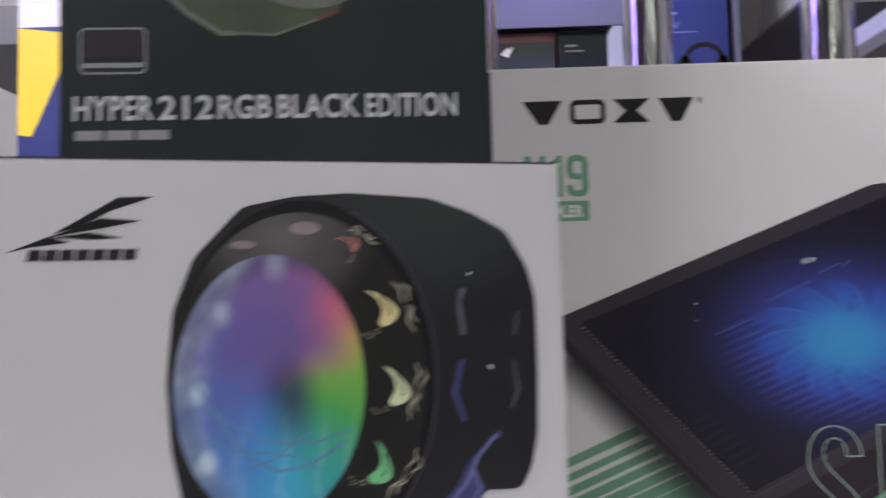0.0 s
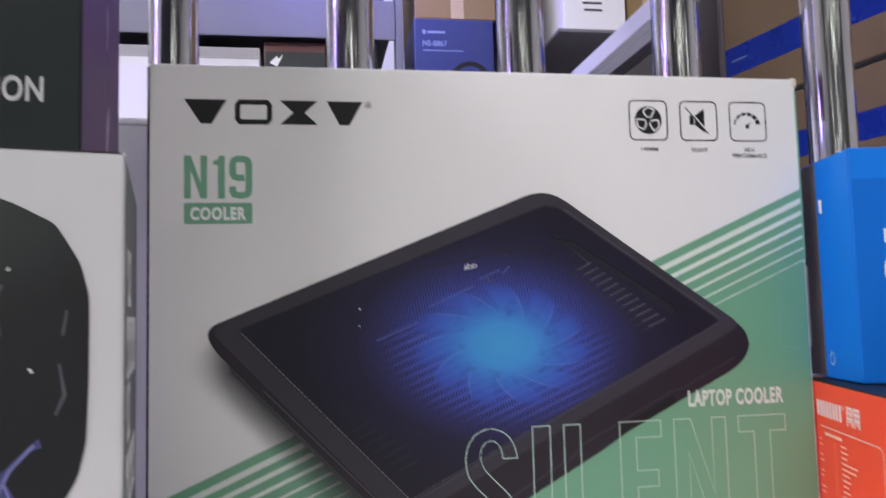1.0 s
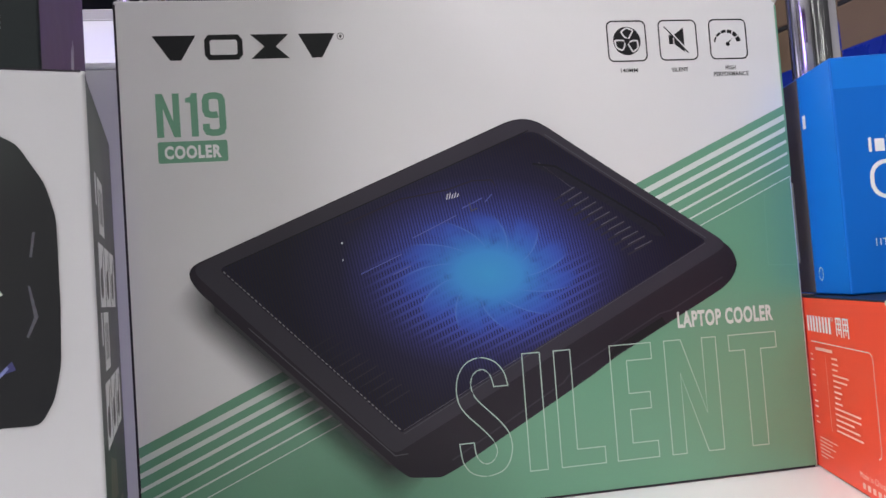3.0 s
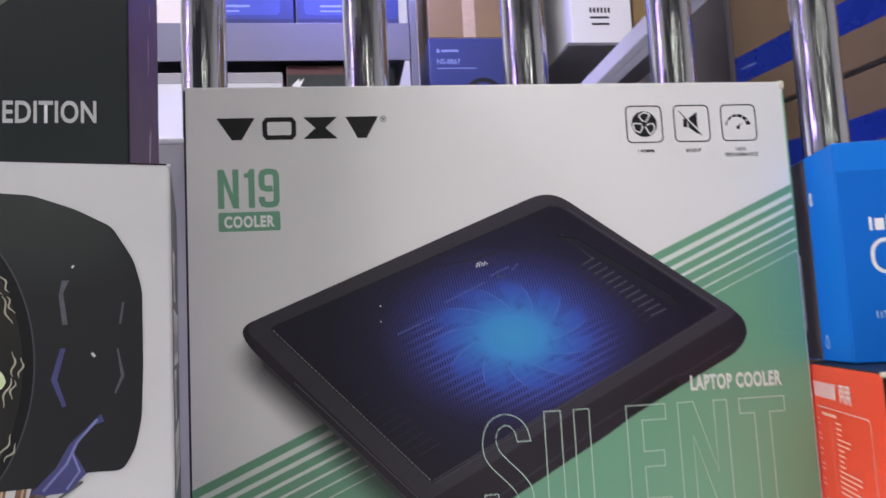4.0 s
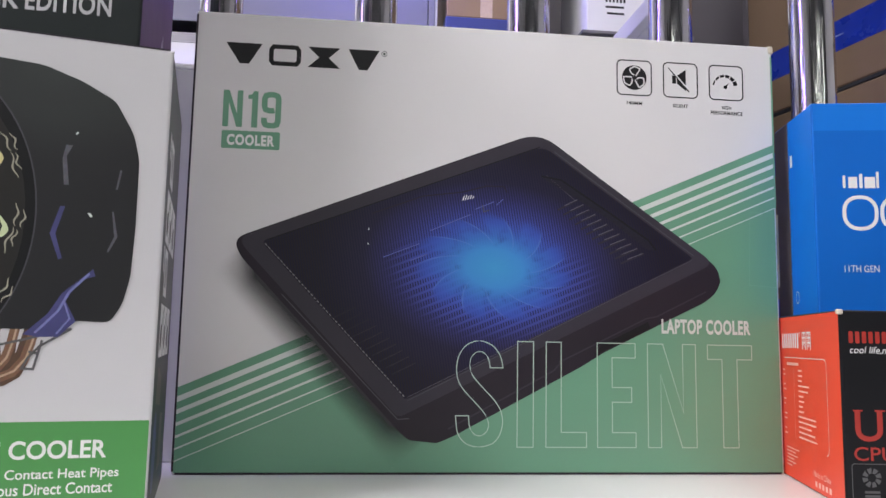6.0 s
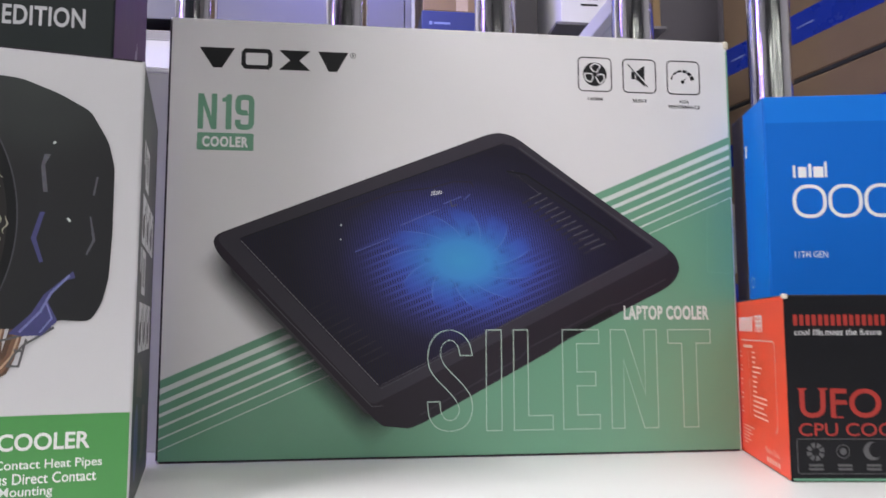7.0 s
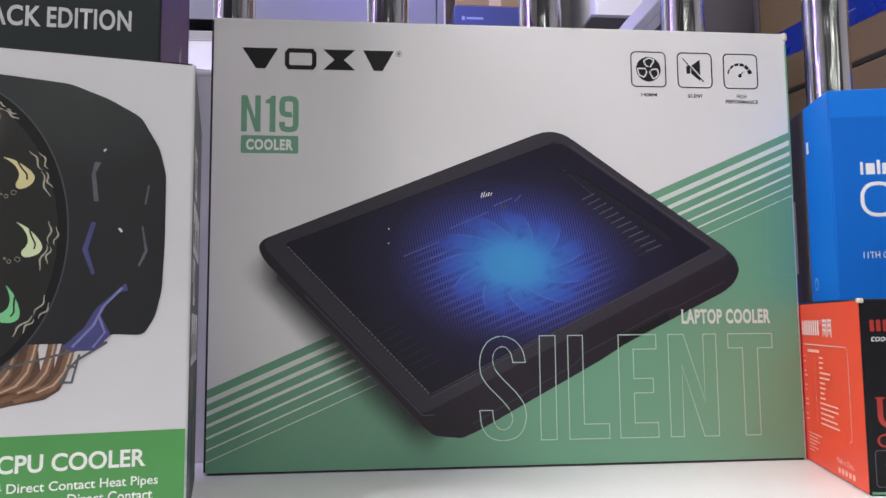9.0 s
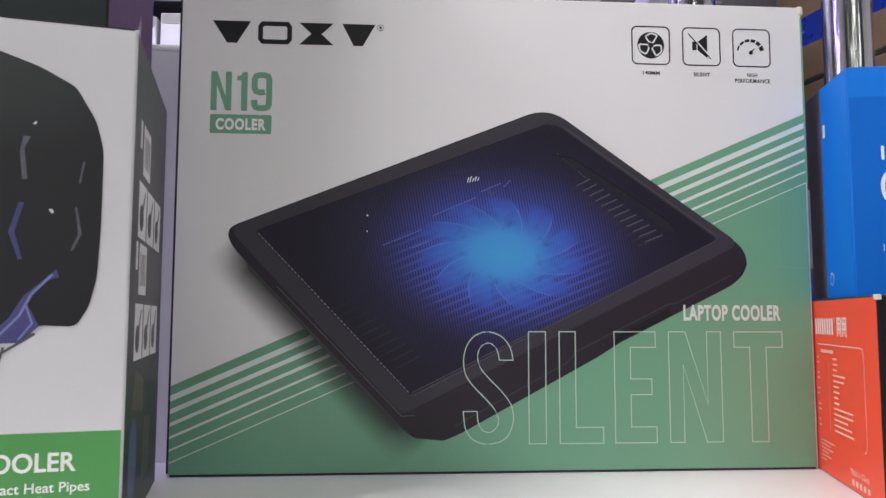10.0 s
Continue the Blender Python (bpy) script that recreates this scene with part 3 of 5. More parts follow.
def ring(cx, cy, rx, ry, w, a0=0, a1=360, seg=40):
    """The outline of an arc band."""
    return ellipse(cx, cy, rx, ry, a0, a1, seg) + ellipse(cx, cy, rx - w, ry - w, a0, a1, seg)[::-1]


# ---- the setting ----
def setting(name, bm, mat, label):
    ob = part(name, bm, mat)
    return tagged(ob, label, name.split("_")[0], kind="structure")


setting("floor", block(-2.2, 2.2, -2.6, 1.3, -1.16, -1.10, 0), FLOOR_TILE, "grey tiled shop floor below the shelves")
setting("ceiling", block(-2.2, 2.2, -2.6, 1.3, 1.56, 1.62, 0), WALL_PAINT, "plain white painted shop ceiling")
setting("wall_north", block(-2.2, 2.2, 1.2, 1.3, -1.1, 1.56, 0), WALL_PAINT, "plain grey painted wall behind the racks")
# out of view; coloured dark to deepen the reflections in the chrome tubes
setting("wall_south", block(-2.2, 2.2, -2.6, -2.5, -1.1, 1.56, 0), surface("dark_reflected_wall", (0.13, 0.13, 0.135), 0.7, vary=0.06, scale=3, fine=200), "plain dark grey wall across the aisle")
setting("wall_east", block(2.1, 2.2, -2.5, 1.2, -1.1, 1.56, 0), WALL_PAINT, "plain grey painted side wall")
setting("wall_west", block(-2.2, -2.1, -2.5, 1.2, -1.1, 1.56, 0), WALL_PAINT, "plain grey painted side wall")


def ceiling_lamp(m, w, h, glow, label):
    t = thing("ceiling_light", m, label, "lamp")
    part("housing", block(-w / 2 - 0.02, w / 2 + 0.02, -h / 2 - 0.02, h / 2 + 0.02, 0.004, 0.035, 0.004), WHITE_METAL, t)
    part("diffuser", block(-w / 2, w / 2, -h / 2, h / 2, 0.000, 0.0038, 0), glow, t, "glowing diffuser")
    return t


ceiling_lamp(pose(0.35, -1.1, 1.525), 1.3, 0.35, PANEL_GLOW, "long white ceiling light panel switched on")
ceiling_lamp(pose(-1.32, -0.77, 1.525), 0.9, 0.3, PANEL_GLOW, "short white ceiling light panel switched on")
ceiling_lamp(pose(0.2, 0.3, 1.525), 1.2, 0.3, PANEL_GLOW, "white ceiling light panel above the racks")

# unseen glowing upright strips, added across the aisle to streak the chrome tubes
STRIP_GLOW = glow_lamp("reflection_strip_glow", (0.95, 1.0, 0.88), 4.2)
for sx, sw in ((-1.05, 0.03), (-0.36, 0.04), (-0.20, 0.04), (0.30, 0.05), (1.0, 0.03)):
    t = thing("reflection_strip", pose(sx, -2.468, -0.15), "tall narrow glowing strip added on the unseen far wall for reflections", "lamp", "showcase light strips")
    part("housing", block(-sw / 2 - 0.01, sw / 2 + 0.01, -0.030, -0.002, 0.0, 1.5, 0.003), WHITE_METAL, t)
    part("diffuser", block(-sw / 2, sw / 2, -0.0015, 0.002, 0.02, 1.48, 0), STRIP_GLOW, t, "glowing diffuser")

# display shelf that carries the boxes
shelf = thing("display_shelf", pose(0, 0, 0), "white laminate display shelf with square edges", "shelf")
part("board", block(-1.3, 1.3, -0.31, 0.40, -0.022, 0.0, 0.0015), WHITE_LAMINATE, shelf)
part("edge_strip", block(-1.3, 1.3, -0.3125, -0.3105, -0.021, -0.001, 0.0004), WHITE_METAL, shelf)
for sx in (-1.2, 1.17):
    part("leg", block(sx, sx + 0.03, -0.26, 0.16, -1.1, -0.0225, 0.002), WHITE_METAL, shelf)

# chrome uprights behind the boxes
TUBES = [(-0.192, 0.105), (-0.076, 0.090), (0.039, 0.080), (0.147, 0.070), (0.255, 0.060)]
for tx, ty in TUBES:
    t = thing("chrome_tube", pose(tx, ty, 0), "upright polished chrome tube standing behind the boxes", "tube", "row of chrome tubes")
    part("tube", cyl((0, 0, 0.004), (0, 0, 1.2), 0.0160, 48), CHROME, t)
    foot = cyl((0, 0, 0.0), (0, 0, 0.006), 0.034, 48)
    part("flange", foot, CHROME, t)
    part("collar", cyl((0, 0, 0.006), (0, 0, 0.026), 0.023, 40, 0.0185), CHROME, t)


# ---- laptop cooler carton ----
def laptop_cooler_box():
    t = thing("laptop_cooler_box", pose(0, 0, 0), "white and green laptop cooler carton picturing a dark cooling pad", "box")
    W, HGT, D = 0.1875, 0.280, 0.042
    part("carton", block(-W, W, 0.0, D, 0.0, HGT, 0.0011, 3), WHITE_CARD, t)
    f = Face(t, (0, 0, 0), (1, 0, 0), (0, -1, 0))
    e = W - 0.0012
    k = 0.436

    def top(x, off):
        return 0.0495 + (x + W) * k - off

    # green field below the diagonal, with white stripes that thin out downwards
    f.poly("green_field", [(-e, 0.0012), (e, 0.0012), (e, top(e, 0)), (-e, top(-e, 0))], 1, GREEN, label="green printed field under a diagonal")
    for off, w in ((0.0052, 0.0034), (0.0128, 0.0027), (0.0203, 0.0021), (0.0277, 0.0015), (0.0349, 0.0010), (0.0420, 0.0006)):
        f.poly("stripe", [(-e, top(-e, off + w)), (e, top(e, off + w)), (e, top(e, off)), (-e, top(-e, off))], 2, LINE_INK)

    # maker's mark as four plain dark shapes: wedge, octagon ring, bow, wedge
    f.each("maker_shape", [
        [(-0.1604, 0.2478), (-0.1548, 0.2478), (-0.1470, 0.2610), (-0.1690, 0.2610)],
        [(-0.1120, 0.2544), (-0.1190, 0.2478), (-0.0990, 0.2478), (-0.1060, 0.2544), (-0.0990, 0.2610), (-0.1190, 0.2610)],
        [(-0.0872, 0.2478), (-0.0818, 0.2478), (-0.0745, 0.2610), (-0.0940, 0.2610)],
    ], 2, INK)
    f.ribbon("maker_shape", [(-0.1400, 0.2490), (-0.1260, 0.2490), (-0.1246, 0.2508), (-0.1246, 0.2580), (-0.1260, 0.2598), (-0.1400, 0.2598), (-0.1414, 0.2580), (-0.1414, 0.2508)], 0.0028, 2, INK, True)
    f.shapes("mark_ring", [ring(-0.0715, 0.2592, 0.0019, 0.0019, 0.00035, 0, 350)], 2, INK)
    f.shapes("mark_dot", [ellipse(-0.0715, 0.2592, 0.0007, 0.0009, seg=10)], 2, INK)
    f.poly("model_letter", [(-0.1690, 0.2075), (-0.1655, 0.2075), (-0.1655, 0.2225), (-0.1605, 0.2075), (-0.1572, 0.2075), (-0.1572, 0.2305), (-0.1606, 0.2305), (-0.1606, 0.2160), (-0.1655, 0.2305), (-0.1690, 0.2305)], 2, GREEN_TYPE)
    f.poly("model_digit", [(-0.1517, 0.2075), (-0.1481, 0.2075), (-0.1481, 0.2305), (-0.1508, 0.2305), (-0.1518, 0.2285), (-0.1541, 0.2278), (-0.1541, 0.2255), (-0.1517, 0.2255)], 2, GREEN_TYPE)
    f.ribbon("model_digit", [(-0.1441, 0.2140), (-0.1441, 0.2115), (-0.1432, 0.2097), (-0.1412, 0.2092), (-0.1385, 0.2092), (-0.1365, 0.2099), (-0.1357, 0.2118), (-0.1357, 0.2262), (-0.1365, 0.2281), (-0.1385, 0.2288), (-0.1412, 0.2288), (-0.1433, 0.2281), (-0.1441, 0.2262), (-0.1441, 0.2212), (-0.1433, 0.2193), (-0.1412, 0.2186), (-0.1392, 0.2186), (-0.1380, 0.2189)], 0.0035, 2, GREEN_TYPE)
    plate = f.rect("name_plate", -0.1690, -0.1340, 0.1940, 0.2052, 2, GREEN_TYPE, 0.0010)
    f.text("plate_lettering", "COOLER", -0.1658, -0.1372, 0.1960, 0.2030, 3, PAPER_WHITE, heavy=0.045, space=1.14, parent=plate)

    # three framed symbols with captions
    for a in (0.0800, 0.1115, 0.1430):
        f.ribbon("icon_frame", rounded(a + 0.0004, a + 0.0236, 0.2415, 0.2648, 0.0032), 0.0008, 2, INK, True)
    f.shapes("fan_symbol", [ellipse(0.0920, 0.2532, 0.0083, 0.0083)], 2, INK)
    for i in range(3):
        a = radians(80 + 120 * i)
        ca, sa = math.cos(a), math.sin(a)
        pts = round_poly([(0.0012, -0.0008), (0.0068, -0.0030), (0.0076, 0.0012), (0.0048, 0.0042), (0.0022, 0.0020)], 0.0010, 3)
        f.ribbon("fan_blade", [(0.0920 + x * ca - y * sa, 0.2532 + x * sa + y * ca) for x, y in pts], 0.0009, 3, WHITE_CARD, True)
    f.shapes("fan_hub", [ellipse(0.0920, 0.2532, 0.0017, 0.0017, seg=16)], 4, INK)
    f.shapes("speaker_symbol", [[(0.1178, 0.2508), (0.1205, 0.2508), (0.1205, 0.2562), (0.1178, 0.2562)], [(0.1211, 0.2508), (0.1272, 0.2460), (0.1272, 0.2606), (0.1211, 0.2562)]], 2, INK)
    f.shapes("speaker_gap", [[(0.1153, 0.2608), (0.1165, 0.2616), (0.1302, 0.2463), (0.1290, 0.2455)]], 3, WHITE_CARD)
    f.shapes("speaker_slash", [[(0.1150, 0.2610), (0.1156, 0.2614), (0.1296, 0.2458), (0.1290, 0.2453)]], 4, INK)
    dial = []
    for i in range(6):
        a0 = 170 - i * 27
        dial.append(ring(0.1545, 0.2500, 0.0088, 0.0088, 0.0010 + 0.00035 * i, a0 - 22, a0, 5))
    f.shapes("dial_symbol", dial, 2, INK)
    f.shapes("dial_needle", [ellipse(0.1545, 0.2502, 0.0013, 0.0013, seg=12), [(0.1540, 0.2510), (0.1550, 0.2505), (0.1578, 0.2535)]], 3, INK)
    f.text("caption", "140MM", 0.0868, 0.0972, 0.2349, 0.2372, 2, INK, heavy=0.018, space=1.05)
    f.text("caption", "SILENT", 0.1182, 0.1284, 0.2346, 0.2370, 2, INK, heavy=0.018, space=1.05)
    f.text("caption", "HIGH", 0.1518, 0.1582, 0.2349, 0.2374, 2, INK, heavy=0.018, space=1.05)
    f.text("caption", "PERFORMANCE", 0.1440, 0.1662, 0.2312, 0.2338, 2, INK, heavy=0.018, space=1.05)

    # pictured cooling pad
    tipl, tipt, tipr, tipb = (-0.1600, 0.1385), (0.0285, 0.2135), (0.1520, 0.1265), (-0.0440, 0.0110)
    sh = bmesh.new()
    lay = sh.loops.layers.uv.new("UVMap")
    a, b = Vector((-0.1580, 0.1320)), Vector((-0.0460, 0.0150))
    nrm = Vector((-(b - a).y, (b - a).x)).normalized() * -0.019
    ins = -nrm * 0.25
    quad = [a + ins, b + ins, b + nrm, a + nrm]
    fc = sh.faces.new([sh.verts.new(f.at(*q, 3)) for q in quad])
    for lp, uvc in zip(fc.loops, ((0, 0), (1, 0), (1, 1), (0, 1))):
        lp[lay].uv = uvc
    part("printed_shade", sh, SHADOW_PRINT, t)
    f.poly("pad_base", round_poly([tipl, (-0.1530, 0.1268), (-0.0560, 0.0248), (-0.0505, 0.0203), (-0.0335, 0.0186), (-0.0235, 0.0228), (0.0560, 0.0655), (0.0700, 0.0742), (0.1395, 0.1085), (0.1472, 0.1165), (0.1482, 0.1285), tipt], [0.009, 0.004, 0.002, 0.002, 0.002, 0.003, 0.003, 0.003, 0.006, 0.006, 0.009, 0.014]), 4, DARK_INK, label="dark printed pad edge")
    f.poly("pad_rim", round_poly([(-0.1575, 0.1392), (-0.0573, 0.0334), (0.1440, 0.1325), (0.0285, 0.2128)], [0.009, 0.004, 0.008, 0.013]), 5, RIM_INK, label="slate printed pad rim")
    f.poly("pad_top", round_poly([(-0.1425, 0.1376), (-0.0530, 0.0441), (0.1300, 0.1352), (0.0315, 0.2043)], [0.004, 0.002, 0.003, 0.007]), 6, PAD_PRINT, label="perforated printed pad top with a blue glowing fan")
    a, b = Vector((-0.1400, 0.1362)), Vector((-0.0530, 0.0452))
    d = (b - a) / 46
    nn = Vector((-d.y, d.x)).normalized() * 0.0003
    f.shapes("stitching", [[tuple(a + d * i + nn), tuple(a + d * (i + 0.6) + nn), tuple(a + d * (i + 0.6) - nn), tuple(a + d * i - nn)] for i in range(46)], 7, GREY_INK)
    f.ribbon("front_edge_line", [(-0.0520, 0.0436), (0.1290, 0.1341)], 0.0004, 7, RIM_LIGHT)
    f.ribbon("crease_line", [(-0.1290, 0.1060), (-0.0575, 0.0326), (-0.0505, 0.0330)], 0.0006, 7, RIM_LIGHT)
    f.ribbon("side_edge_line", [(-0.1385, 0.1388), (0.0290, 0.2036)], 0.0006, 7, INK)
    f.ribbon("rear_edge_line", [(0.0385, 0.2010), (0.1300, 0.1370)], 0.0005, 7, RIM_LIGHT)
    f.ribbon("lip_line", [(-0.0270, 0.0270), (0.0380, 0.0625), (0.0440, 0.0690), (0.0980, 0.0960), (0.1050, 0.0975), (0.1380, 0.1140)], 0.0009, 7, RIM_INK)
    f.poly("front_step", [(0.0640, 0.0725), (0.0690, 0.0790), (0.0990, 0.0940), (0.1010, 0.0900)], 6, INK)
    f.poly("grip_groove", round_poly([(0.0290, 0.1845), (0.0420, 0.1835), (0.0760, 0.1620), (0.1010, 0.1455), (0.1060, 0.1395), (0.0990, 0.1400), (0.0740, 0.1585), (0.0500, 0.1730)], 0.0025), 7, FAINT_SLOT)
    f.ribbon("groove_line", [(0.0300, 0.1848), (0.0430, 0.1828), (0.0760, 0.1618), (0.1000, 0.1460), (0.1050, 0.1398)], 0.0012, 8, INK)
    f.ribbon("front_stitching", [(-0.0520, 0.0456), (0.0200, 0.0812)], 0.0003, 7, SLOT_LIP)
    f.ribbon("recess_arc", [(-0.0760, 0.1570), (-0.0450, 0.1690), (-0.0200, 0.1725), (-0.0050, 0.1770), (0.0060, 0.1770), (0.0080, 0.1735)], 0.0007, 7, DARK_INK)
    for i in range(12):
        x, z = 0.0405 + i * 0.00372, 0.1640 - i * 0.00300
        q = 0.0128 + i * 0.00020
        f.poly("vent_slot", [(x, z), (x + q, z + 0.0068), (x + q + 0.0006, z + 0.0057), (x + 0.0006, z - 0.0010)], 7, SLOT_INK)
        f.poly("vent_lip", [(x + 0.0045, z + 0.0026), (x + q, z + 0.0068), (x + q + 0.0002, z + 0.0063), (x + 0.0047, z + 0.0021)], 8, SLOT_LIP)
    for i in range(10):
        x, z = -0.0985 + i * 0.0041, 0.0925 - i * 0.00365
        f.poly("vent_slot", [(x, z), (x + 0.0140, z + 0.0072), (x + 0.0144, z + 0.0064), (x + 0.0004, z - 0.0008)], 7, FAINT_SLOT)
        if i > 2:
            f.poly("vent_lip", [(x + 0.0030, z + 0.0011), (x + 0.0142, z + 0.0068), (x + 0.0143, z + 0.0064), (x + 0.0031, z + 0.0007)], 8, SLOT_INK)
    for (x0, z0), (x1, z1) in (((-0.0690, 0.1300), (-0.0465, 0.1392)), ((-0.0520, 0.1285), (-0.0420, 0.1326)), ((-0.0400, 0.1475), (-0.0150, 0.1585)), ((-0.0120, 0.1620), (0.0000, 0.1672))):
        f.ribbon("slot_lip", [(x0, z0), (x1, z1)], 0.0006, 7, BLUE_LINE)
    f.ribbon("grip_crease", [(0.0335, 0.1855), (0.0520, 0.1700)], 0.0004, 7, RIM_LIGHT)
    f.ribbon("latch_mark", [(-0.0075, 0.1650), (-0.0065, 0.1605), (-0.0030, 0.1618)], 0.0007, 7, RIM_LIGHT)
    f.ribbon("latch_mark", [(0.0015, 0.1650), (0.0055, 0.1690)], 0.0006, 7, BLUE_LINE)
    f.each("screw_dot", [ellipse(-0.0780, 0.1472, 0.0005, 0.0006, seg=8), ellipse(-0.0782, 0.1380, 0.0004, 0.0005, seg=8)], 7, LINE_INK)
    f.shapes("pad_emblem", [[(-0.0202 + i * 0.0015, 0.1672 + i * 0.0003), (-0.0196 + i * 0.0015, 0.1674 + i * 0.0003), (-0.0188 + i * 0.0015, 0.1704 + 0.0006 * (i % 2)), (-0.0194 + i * 0.0015, 0.1702 + 0.0006 * (i % 2))] for i in range(5)], 8, PAPER_WHITE)
    f.text("slogan_lettering", "LAPTOP COOLER", 0.1080, 0.1672, 0.0868, 0.0962, 8, LINE_INK, heavy=0.038, space=1.10)

    # outlined capitals
    z0, z1 = 0.0165, 0.0803

    def outline(pts):
        f.ribbon("outline_letter", pts, 0.00060, 9, OUTLINE_INK, True)

    s_out = [(-0.0225, 0.0350), (-0.0145, 0.0350), (-0.0140, 0.0280), (-0.0115, 0.0240), (-0.0080, 0.0226), (-0.0045, 0.0240), (-0.0020, 0.0275), (-0.0020, 0.0315), (-0.0045, 0.0365), (-0.0100, 0.0425), (-0.0175, 0.0500), (-0.0215, 0.0560), (-0.0225, 0.0640), (-0.0210, 0.0715), (-0.0170, 0.0775), (-0.0110, 0.0803), (-0.0060, 0.0803), (0.0005, 0.0775), (0.0050, 0.0715), (0.0065, 0.0640), (-0.0015, 0.0640), (-0.0025, 0.0700), (-0.0055, 0.0735), (-0.0085, 0.0742), (-0.0120, 0.0725), (-0.0142, 0.0685), (-0.0142, 0.0640), (-0.0125, 0.0590), (-0.0070, 0.0530), (0.0005, 0.0455), (0.0055, 0.0385), (0.0068, 0.0310), (0.0050, 0.0235), (0.0010, 0.0185), (-0.0060, 0.0165), (-0.0110, 0.0165), (-0.0175, 0.0190), (-0.0215, 0.0250)]
    outline(round_poly(s_out, [0.0002 if i in (0, 1, 19, 20) else 0.0030 for i in range(len(s_out))], 3))
    outline([(0.0155, z0), (0.0255, z0), (0.0255, z1), (0.0155, z1)])
    outline([(0.0335, z0), (0.0590, z0), (0.0590, z0 + 0.0090), (0.0430, z0 + 0.0090), (0.0430, z1), (0.0335, z1)])
    outline([(0.0660, z0), (0.0905, z0), (0.0905, z0 + 0.0090), (0.0755, z0 + 0.0090), (0.0755, 0.0440), (0.0880, 0.0440), (0.0880, 0.0530), (0.0755, 0.0530), (0.0755, z1 - 0.0090), (0.0905, z1 - 0.0090), (0.0905, z1), (0.0660, z1)])
    outline([(0.0985, z0), (0.1070, z0), (0.1070, 0.0610), (0.1205, z0), (0.1300, z0), (0.1300, z1), (0.1215, z1), (0.1215, 0.0380), (0.1085, z1), (0.0985, z1)])
    outline([(0.1475, z0), (0.1575, z0), (0.1575, z1 - 0.0090), (0.1675, z1 - 0.0090), (0.1675, z1), (0.1380, z1), (0.1380, z1 - 0.0090), (0.1475, z1 - 0.0090)])

    # tuck flap, its raw edge and scuffed corners
    f.ribbon("flap_crease", [(e, 0.1670), (0.1690, 0.1665), (0.1675, 0.1190), (e, 0.1180)], 0.0005, 3, GREEN_TYPE)
    part("tuck_flap", block(0.1878, 0.1905, 0.003, 0.0045, 0.1185, 0.1665, 0.0005), KRAFT_EDGE, t, "raw cardboard edge of a loose tuck flap")
    part("corner_scuff", block(0.1845, 0.1890, -0.0006, 0.004, 0.2745, 0.2808, 0.0018, 3), CREAM_CARD, t, "frayed cream card corner")
    f.ribbon("worn_edge", [(-W + 0.002, HGT - 0.0008), (W - 0.006, HGT - 0.0008)], 0.0006, 2, PAPER_WHITE)
    f.ribbon("dark_edge", [(-W + 0.0006, 0.002), (-W + 0.0006, HGT - 0.002)], 0.0012, 3, DARK_INK)
    f.ribbon("side_fold", [(W - 0.0007, 0.2730), (W - 0.0007, 0.1700)], 0.0012, 3, GREEN_TYPE)
    f.ribbon("base_edge", [(-W + 0.002, 0.0009), (W - 0.002, 0.0009)], 0.0012, 2, DARK_INK)
    return t


laptop_cooler_box()


